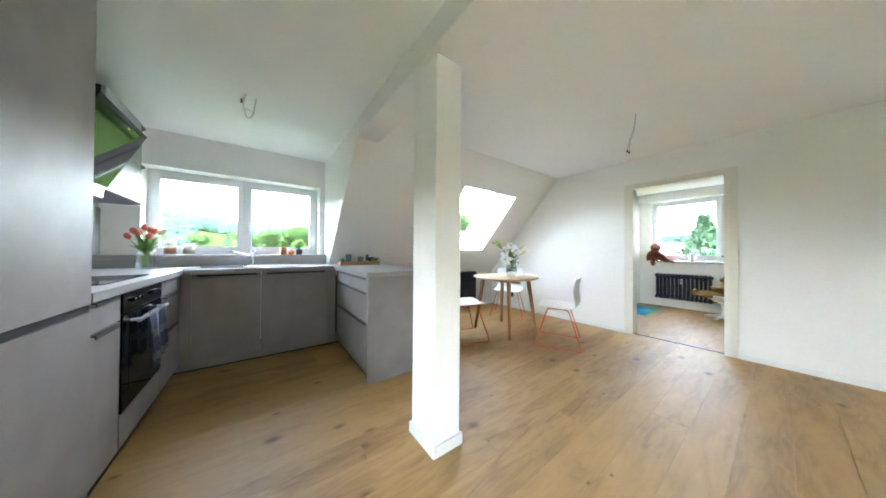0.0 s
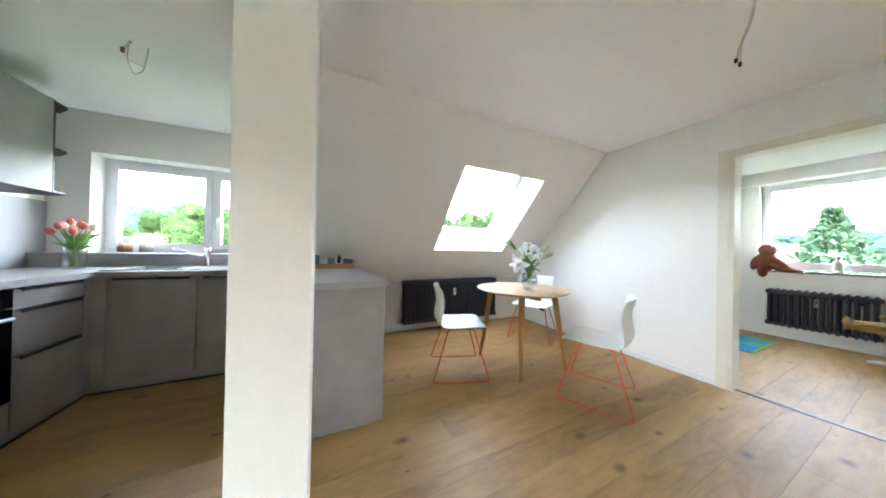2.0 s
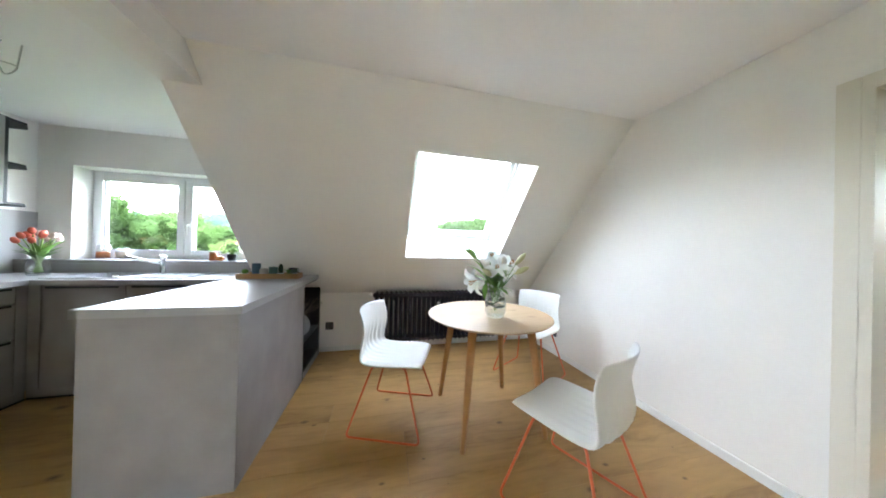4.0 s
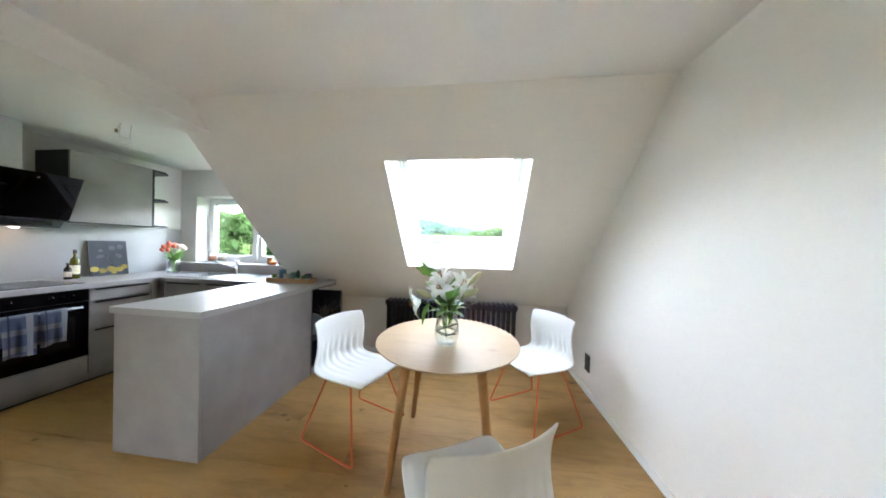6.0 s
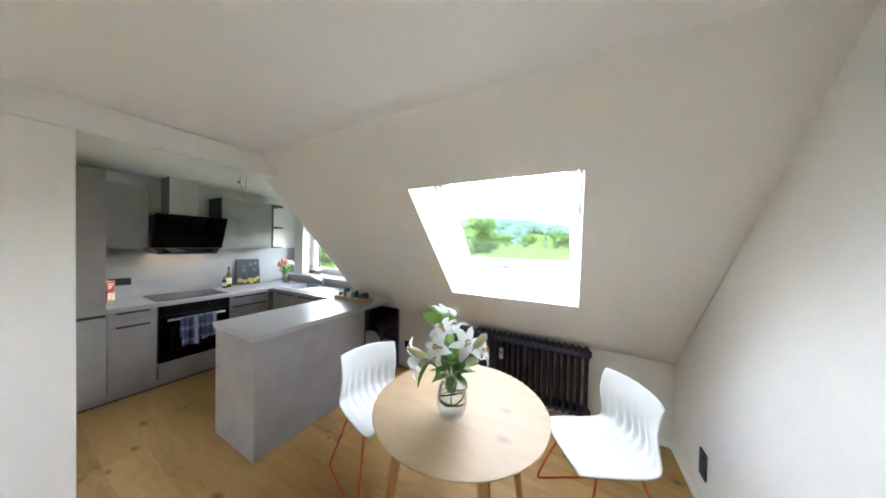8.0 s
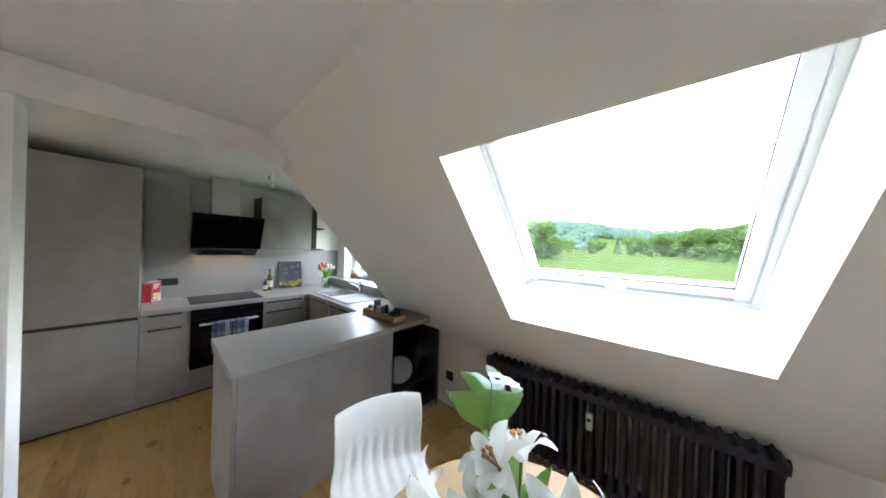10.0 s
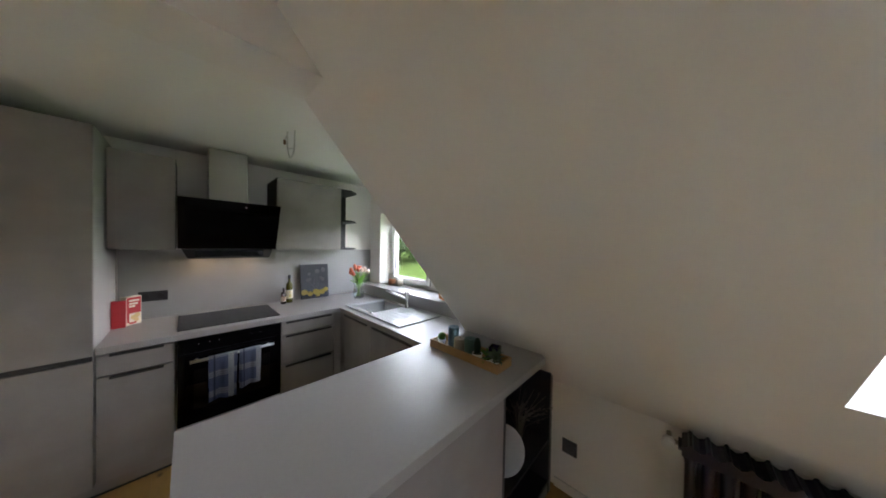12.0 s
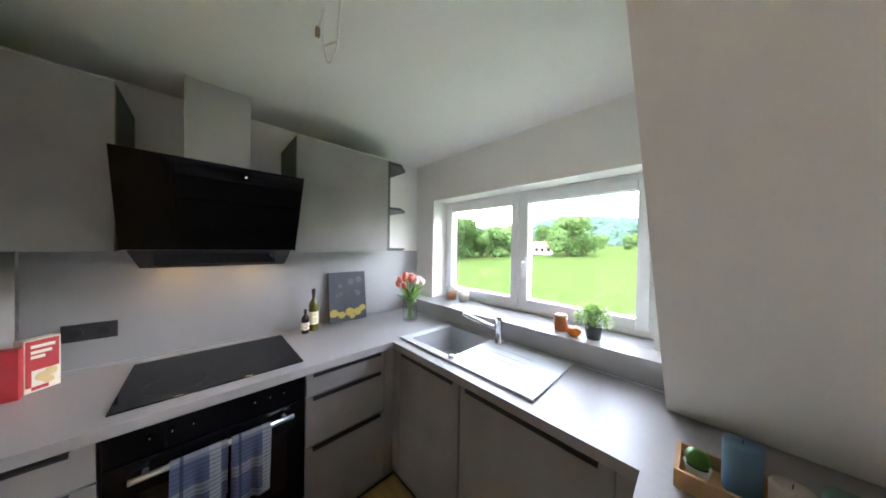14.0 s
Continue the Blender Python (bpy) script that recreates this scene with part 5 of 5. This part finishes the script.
solid("windowsill", boxes((RX - 0.05, RX + 0.118, EY0 + 0.004, EY1 - 0.004, 0.902, 0.928), bevel=0.003), mat("dark_stone_sill", (0.16, 0.15, 0.14), 0.35, grain=(80, 0.4)), "dark stone windowsill above the radiator", "windowsill")
RUG = bpy.data.materials.new("blue_green_rug")
RUG.use_nodes = True
n, l = RUG.node_tree.nodes, RUG.node_tree.links
t, r, co = n.new("ShaderNodeTexNoise"), n.new("ShaderNodeValToRGB"), n.new("ShaderNodeTexCoord")
t.inputs["Scale"].default_value, t.inputs["Detail"].default_value = 3.5, 1
r.color_ramp.interpolation = "CONSTANT"
r.color_ramp.elements[0].color, r.color_ramp.elements[1].color, r.color_ramp.elements[1].position = (0.02, 0.22, 0.38, 1), (0.06, 0.34, 0.42, 1), 0.48
e = r.color_ramp.elements.new(0.66)
e.color = (0.22, 0.42, 0.08, 1)
l.new(co.outputs["Object"], t.inputs["Vector"]), l.new(t.outputs["Fac"], r.inputs[0]), l.new(r.outputs[0], n["Principled BSDF"].inputs["Base Color"])
n["Principled BSDF"].inputs["Roughness"].default_value = 0.95
root = thing("play_rug", "blue and green children's play rug on the oak floor", "rug", (3.45, 1.26, 0.0))
part("mat", boxes((-0.45, 0.42, -0.19, 0.22, 0.0, 0.009), bevel=0.003), RUG, root)
part("border", boxes((-0.47, 0.44, -0.215, -0.191, 0.0, 0.010), (0.421, 0.44, -0.191, 0.22, 0.0, 0.010), bevel=0.003), mat("green_border", (0.30, 0.42, 0.08), 0.95, grain=(90, 0.3)), root)


def plush(name, label, at, turn, blobs, m):
    bm = bmesh.new()
    for c, rad, tilt in blobs:
        bmesh.ops.create_icosphere(bm, subdivisions=3, radius=1.0, matrix=Matrix.Translation(c) @ Euler([radians(a) for a in tilt]).to_matrix().to_4x4() @ Matrix.Diagonal((*rad, 1)))
    for v in bm.verts:
        v.co += v.co.normalized() * noise.noise(v.co * 45) * 0.006
    for f in bm.faces:
        f.smooth = True
    o = solid(name, bm, m, label, "soft toy")
    skin = o.modifiers.new("skin", "REMESH")
    skin.mode, skin.voxel_size, skin.use_smooth_shade = "VOXEL", 0.009, True
    o.matrix_world = pose(*at, 0, 0, turn)
    return o


FUR_RED = mat("rust_plush", (0.13, 0.035, 0.014), 0.95, grain=(60, 0.6), bump=0.8, bump_scale=160)
FUR_GOLD = mat("golden_plush", (0.26, 0.17, 0.045), 0.95, grain=(60, 0.5), bump=0.8, bump_scale=160)
plush("plush_ape", "rust-red plush ape sitting on the windowsill", (4.245, 1.225, 0.925), -90,
      [((0, -0.02, 0.12), (0.105, 0.085, 0.14), (0, 0, 0)), ((0.015, -0.035, 0.285), (0.085, 0.078, 0.08), (0, 0, 0)), ((0.02, -0.10, 0.27), (0.05, 0.035, 0.04), (0, 0, 0)), ((0.12, -0.07, 0.12), (0.135, 0.036, 0.038), (0, 42, -6)), ((0.15, -0.075, 0.035), (0.15, 0.045, 0.042), (0, 14, 0)), ((0.29, -0.085, 0.0), (0.04, 0.032, 0.03), (0, 20, 0)), ((-0.095, -0.045, 0.10), (0.042, 0.042, 0.105), (0, 10, 0)), ((-0.01, -0.105, -0.005), (0.05, 0.045, 0.095), (0, 0, 0))], FUR_RED)
root = thing("swivel_chair", "white moulded child's swivel chair", "chair", (3.74, 0.21, 0), 12)
bm = bmesh.new()
bmesh.ops.create_uvsphere(bm, u_segments=28, v_segments=16, radius=1.0)
bmesh.ops.delete(bm, geom=[v for v in bm.verts if v.co.z > 0.15 and v.co.y > -0.35], context="VERTS")
for v in bm.verts:
    v.co = Vector((v.co.x * 0.23, v.co.y * 0.22, 0.40 + v.co.z * (0.13 if v.co.z < 0 else 0.30)))
for f in bm.faces:
    f.smooth = True
bmesh.ops.solidify(bm, geom=bm.faces, thickness=0.012)
part("shell", bm, SHELL, root)
part("pedestal", lathe([(0.10, 0.03), (0.05, 0.07), (0.032, 0.15), (0.045, 0.24), (0.08, 0.275)], 24), SHELL, root)
for i in range(5):
    bm = bmesh.new()
    a = i * 2 * math.pi / 5
    tube(bm, [(0.05 * math.cos(a), 0.05 * math.sin(a), 0.06), (0.24 * math.cos(a), 0.24 * math.sin(a), 0.018)], 0.024, 10, taper=0.7)
    part("foot", bm, SHELL, root)
plush("teddy_bear", "golden plush teddy bear sitting on the white chair", (3.72, 0.20, 0.29), 8,
      [((0, -0.03, 0.17), (0.14, 0.13, 0.15), (-15, 0, 0)), ((0, -0.07, 0.375), (0.112, 0.105, 0.10), (0, 0, 0)), ((0, 0.02, 0.36), (0.055, 0.05, 0.042), (0, 0, 0)), ((-0.085, -0.08, 0.46), (0.036, 0.022, 0.036), (0, 0, 0)), ((0.085, -0.08, 0.46), (0.036, 0.022, 0.036), (0, 0, 0)), ((-0.10, 0.18, 0.11), (0.058, 0.19, 0.052), (0, 0, 8)), ((0.10, 0.18, 0.11), (0.058, 0.19, 0.052), (0, 0, -8)), ((-0.10, 0.355, 0.125), (0.045, 0.03, 0.06), (0, 0, 0)), ((0.10, 0.355, 0.125), (0.045, 0.03, 0.06), (0, 0, 0)), ((-0.15, 0.06, 0.21), (0.045, 0.12, 0.042), (0, 0, 15)), ((0.15, 0.06, 0.21), (0.045, 0.12, 0.042), (0, 0, -15))], FUR_GOLD)
root = thing("pump_bottle", "white bottle standing on the dark windowsill", "bottle", (4.30, 0.68, 0.9285))
part("body", lathe([(0.034, 0), (0.036, 0.004), (0.036, 0.12), (0.028, 0.145), (0.014, 0.155), (0.014, 0.17)], 20), WHITE, root)
part("cap", lathe([(0.016, 0.17), (0.016, 0.20), (0.010, 0.215)], 16), WHITE, root)


# ---- ground outside ----
def ground_z(x, y):
    d, az = math.hypot(x, y), math.degrees(math.atan2(x, y))
    z = -5.2 + 0.06 * min(100, max(0.0, d - 20))
    far = max(0.0, d - 230)
    hill = 0.30 + 0.36 * math.exp(-((az + 17) / 13) ** 2) + 0.25 * math.exp(-((az - 30) / 14) ** 2)
    return z + 105 * (1 - math.exp(-far / 260)) * hill + noise.noise((x * 0.006, y * 0.006, 0)) * min(3, d * 0.012)


bm = bmesh.new()
rads = [0, 6, 12, 20, 30, 45, 60, 80, 100, 125, 150, 180, 215, 250, 300, 360, 430, 520, 640, 800, 1100, 1600, 2400, 3600]
prev = None
for r in rads:
    ring = [bm.verts.new((r * math.cos(a), r * math.sin(a), ground_z(r * math.cos(a), r * math.sin(a)))) for a in [2 * math.pi * i / 96 for i in range(96)]] if r else [bm.verts.new((0, 0, -5.2))] * 96
    if prev:
        for i in range(96):
            vs = [prev[i], prev[(i + 1) % 96], ring[(i + 1) % 96], ring[i]]
            f = bm.faces.new(vs[1:] if prev[0] is prev[1] else vs)
            f.smooth = True
    prev = ring
GRASS = mat("meadow_grass", (0.029, 0.044, 0.012), 0.9, grain=(0.5, 0.35), spec=0.0)
structure("ground", bm, GRASS, "green meadow rising towards wooded hills")

# ---- outside: trees, woods and houses ----
LEAVES = thin(mat("tree_leaves", (0.042, 0.075, 0.022), 0.8, grain=(0.9, 0.5), random_v=0.5, spec=0.1), (0.06, 0.10, 0.02), 0.3)
NEEDLES = mat("conifer_leaves", (0.045, 0.078, 0.04), 0.8, grain=(0.9, 0.6), random_v=0.3, spec=0.1)
BARK = mat("bark", (0.07, 0.05, 0.035), 0.9, grain=(6, 0.5))


def ball_template(subdivisions):
    b = bmesh.new()
    bmesh.ops.create_icosphere(b, subdivisions=subdivisions, radius=1.0)
    out = [v.co.copy() for v in b.verts], [[v.index for v in f.verts] for f in b.faces]
    b.free()
    return out


COARSE, FINE = ball_template(1), ball_template(2)


def clump(bm, c, r, rng):
    """A ragged tuft of leaves: crossed bent blades about a point."""
    for i in range(9):
        d = Vector((rng.gauss(0, 1), rng.gauss(0, 1), rng.gauss(0.2, 0.8))).normalized()
        s = d.cross(Vector((rng.gauss(0, 1), rng.gauss(0, 1), rng.gauss(0, 1)))).normalized()
        p = c + d * r * rng.uniform(0.2, 1.0)
        w = r * rng.uniform(0.22, 0.42)
        e = d * w * 0.9
        vs = [bm.verts.new(p + k) for k in (-s * w - e * 0.2, -s * w * 0.2 - e, s * w + e * 0.1, s * w * 0.3 + e, -s * w * 0.6 + e * 0.8)]
        bm.faces.new(vs)


def tree_meshes(seed, h, spread, conifer):
    rng = random.Random(seed)
    tr, cr = bmesh.new(), bmesh.new()
    tube(tr, [(0, 0, -0.5), (0.1, 0, h * 0.3), (0.05, 0.1, h * (0.95 if conifer else 0.6))], h * 0.022, 8, taper=0.2)
    if conifer:
        for i in range(int(110 * spread)):
            t = rng.random() ** 0.8
            a, r = rng.random() * 6.28, spread * (1 - t) * rng.uniform(0.3, 1.05)
            clump(cr, Vector((r * math.cos(a), r * math.sin(a), h * (0.08 + 0.92 * t) - r * 0.2)), h * 0.055, rng)
    else:
        lobes = [(Vector((rng.uniform(-0.55, 0.55) * spread, rng.uniform(-0.55, 0.55) * spread, h * rng.uniform(0.14, 0.80))), spread * rng.uniform(0.36, 0.55)) for i in range(16)]
        for c, r in lobes:
            tube(tr, [(0.05, 0.05, h * 0.25), (c.x * 0.5, c.y * 0.5, c.z * 0.75), c], h * 0.010, 6, taper=0.3)
            core = [cr.verts.new(c + v * r * 0.56 * (1 + 0.6 * noise.noise((c + v) * 2.1))) for v in FINE[0]]
            for f in FINE[1]:
                cr.faces.new([core[k] for k in f])
            for i in range(80):
                d = Vector((rng.gauss(0, 1), rng.gauss(0, 1), rng.gauss(0, 1))).normalized()
                clump(cr, c + Vector((d.x, d.y, d.z * 0.8)) * r * rng.uniform(0.5, 1.1), h * 0.042, rng)
    return mesh_of("trunk", tr, BARK), mesh_of("crown", cr, NEEDLES if conifer else LEAVES)


KINDS = [tree_meshes(1, 10, 5.2, False), tree_meshes(2, 11, 5.0, False), tree_meshes(3, 9, 5.5, False), tree_meshes(4, 11, 3.0, True), tree_meshes(6, 11, 5.4, True)]


def tree(az, dist, kind, size, label, turn):
    x, y = dist * math.sin(radians(az)), dist * math.cos(radians(az))
    root = thing("tree", label, "tree", (x, y, ground_z(x, y) - 0.1), turn, "trees beyond the meadow")
    root.scale = (size, size, size)
    for name, me in zip(("trunk", "crown"), KINDS[kind]):
        o = new(name, me)
        o.parent = root


BROAD = "broad green deciduous tree at the edge of the meadow"
for az, dist, kind, size in ((-20, 92, 0, 1.45), (-23, 112, 2, 1.3), (-16.5, 96, 2, 0.8), (-31, 96, 2, 0.5), (-34.5, 92, 0, 0.55), (-37, 86, 1, 0.5), (-33, 88, 1, 1.2), (-36, 84, 2, 1.1), (-40, 80, 0, 1.35), (-44, 76, 1, 1.35), (-48, 72, 2, 1.3), (-53, 66, 0, 1.3), (-58, 60, 1, 1.3), (-63, 58, 0, 1.3), (-70, 55, 2, 1.3),
                             (-14, 190, 1, 1.1), (-9, 200, 2, 1.1), (-3, 178, 0, 1.2), (0, 172, 1, 1.35), (1.5, 178, 2, 1.3), (3.5, 165, 2, 1.35), (6, 155, 0, 1.5), (8, 160, 1, 1.6), (10, 145, 1, 1.55), (12, 138, 2, 1.65), (14, 148, 0, 1.8), (16, 128, 0, 1.7), (19, 122, 1, 1.8), (22, 130, 0, 1.9), (25, 112, 2, 1.8), (30, 106, 0, 1.9), (37, 100, 1, 1.9),
                             (5, 120, 2, 0.55), (8, 112, 0, 0.6), (13, 100, 1, 0.75), (15.5, 92, 2, 0.8), (-1, 140, 1, 0.4), (-28, 160, 1, 1.1), (-17, 150, 0, 1.0), (68, 90, 0, 0.9), (97, 85, 1, 0.9)):
    tree(az, dist, kind, size, BROAD, az * 7)
tree(-5.5, 160, 3, 0.8, "dark conifer standing at the field's edge", 10)
tree(82.8, 34, 4, 0.82, "green conifer close to the small room's window", 40)

# far woods on the hills, beyond counting
verts, faces, rng = [], [], random.Random(31)
for i in range(5600):
    near = i < 2900
    az, dist = (rng.uniform(-95, 110), rng.choice((rng.uniform(230, 330), rng.uniform(300, 620)))) if near else (rng.uniform(-50, 6), rng.uniform(330, 560))
    if near and noise.noise((az * 0.09, dist * 0.004, 3.0)) < -0.3:
        continue
    x, y = dist * math.sin(radians(az)), dist * math.cos(radians(az))
    s = rng.uniform(3.5, 6) if near else rng.uniform(6, 9)
    mid, tall = Vector((x, y, ground_z(x, y) + s * 0.6)), rng.uniform(0.75, 1.05)
    k = len(verts)
    verts += [mid + Vector((v.x, v.y, v.z * tall)) * s + Vector((rng.uniform(-1, 1), rng.uniform(-1, 1), rng.uniform(-1, 1))) * s * 0.22 for v in COARSE[0]]
    faces += [[k + q for q in f] for f in COARSE[1]]
woods = bpy.data.meshes.new("far_woods")
woods.from_pydata(verts, [], faces)
# the bluish base colour carries the haze of distance
woods.materials.append(mat("far_woods_haze_green", (0.027, 0.045, 0.034), 0.9, grain=(0.08, 0.6), spec=0.0))
tagged(new("far_woods", woods), "distant green woods on the hills, tinted bluish to look hazy", "woods", kind="stuff")


def house(at, turn, w, d, h, label):
    root = thing("house", label, "house", at, turn, "houses beyond the meadow")
    part("wall", prism(bmesh.new(), [(-w / 2, -1), (w / 2, -1), (w / 2, h), (0, h + w * 0.36), (-w / 2, h)], "y", -d / 2, d / 2), mat("house_render", (0.30, 0.29, 0.28), 0.9, grain=(2, 0.1), stain=0.1), root)
    bm = bmesh.new()
    for s in (-1, 1):
        prism(bm, [(s * (w / 2 + 0.5), h - 0.3), (0, h + w * 0.36 + 0.06), (0, h + w * 0.36 + 0.36), (s * (w / 2 + 0.5), h + 0.0)], "y", -d / 2 - 0.4, d / 2 + 0.4)
    roof = part("roof", bm, mat("clay_roof", (0.13, 0.055, 0.038), 0.85, grain=(4, 0.3), stain=0.2), root)
    part("chimney", boxes((w * 0.15, w * 0.15 + 0.6, -0.3, 0.3, h + w * 0.15, h + w * 0.36 + 0.9)), mat("chimney_brick", (0.3, 0.18, 0.14), 0.9, grain=(8, 0.3)), roof)
    for i in range(3):
        for z in (0.9, 3.4):
            y = -d / 2 + d * (i + 0.5) / 3
            for s in (-1, 1):
                if z + 1.3 < h + 0.2:
                    part("window", boxes((s * w / 2 - 0.06, s * w / 2 + 0.06, y - 0.5, y + 0.5, z, z + 1.3)), BLACK_GLASS, root)


for az, dist, turn, w, d, h in ((-24.3, 100, 104, 5, 6, 2.3), (76.5, 41, 12, 8, 11, 2.9), (93, 80, 20, 9, 13, 3.0)):
    x, y = dist * math.sin(radians(az)), dist * math.cos(radians(az))
    house((x, y, ground_z(x, y)), turn, w, d, h, "white house with a red tiled roof behind the meadow")

# ---- floor planks ----
structure("floor", boxes((WEST, EAST + 0.06, SOUTH, KNEE_Y, -0.3, -0.012), (WEST, CHEEK + 0.09, KNEE_Y, DORMER_Y, -0.3, -0.012), (EAST + 0.06, RX, -1.15, 1.5, -0.3, -0.012)), GAP, "oiled oak plank floor with knots")
floor = bpy.data.objects["floor"]
PLANK_W = 0.19
plank_meshes = {}


def plank(x0, x1, y0, y1):
    """One board lying along x."""
    key = (round(x1 - x0, 3), round(y1 - y0, 3))
    if key not in plank_meshes:
        w, d, c = key[0] / 2 - 0.0006, key[1] / 2 - 0.0003, 0.0005
        b = bmesh.new()
        lo = [b.verts.new((sx * w, sy * d, z)) for z, in ((-0.012,),) for sx, sy in ((-1, -1), (1, -1), (1, 1), (-1, 1))]
        md = [b.verts.new((sx * w, sy * d, -c)) for sx, sy in ((-1, -1), (1, -1), (1, 1), (-1, 1))]
        hi = [b.verts.new((sx * (w - c), sy * (d - c), 0)) for sx, sy in ((-1, -1), (1, -1), (1, 1), (-1, 1))]
        for p, q in ((lo, md), (md, hi)):
            for i in range(4):
                b.faces.new((p[i], p[(i + 1) % 4], q[(i + 1) % 4], q[i]))
        b.faces.new(hi)
        plank_meshes[key] = mesh_of("plank", b, OAK)
    ob = new("plank", plank_meshes[key])
    ob.location = ((x0 + x1) / 2, (y0 + y1) / 2, 0)
    ob.parent = floor


def lay(x0, x1, y0, y1, rng):
    """Boards along x from x0 to x1 in rows across y."""
    y, i = y0, 0
    while y < y1 - 0.001:
        b = min(y1, y + PLANK_W)
        x = x0
        first = rng.choice((1.1, 1.7, 2.3, 2.9, 3.4))
        while x < x1 - 0.001:
            e = min(x1, x + (first if x == x0 else 3.4))
            if x1 - e < 0.25:
                e = x1
            plank(x, e, y, b)
            x = e
        y = b


lay(WEST, EAST + 0.06, SOUTH, KNEE_Y, random.Random(3))
lay(EAST + 0.06, RX, -1.15, 1.5, random.Random(5))
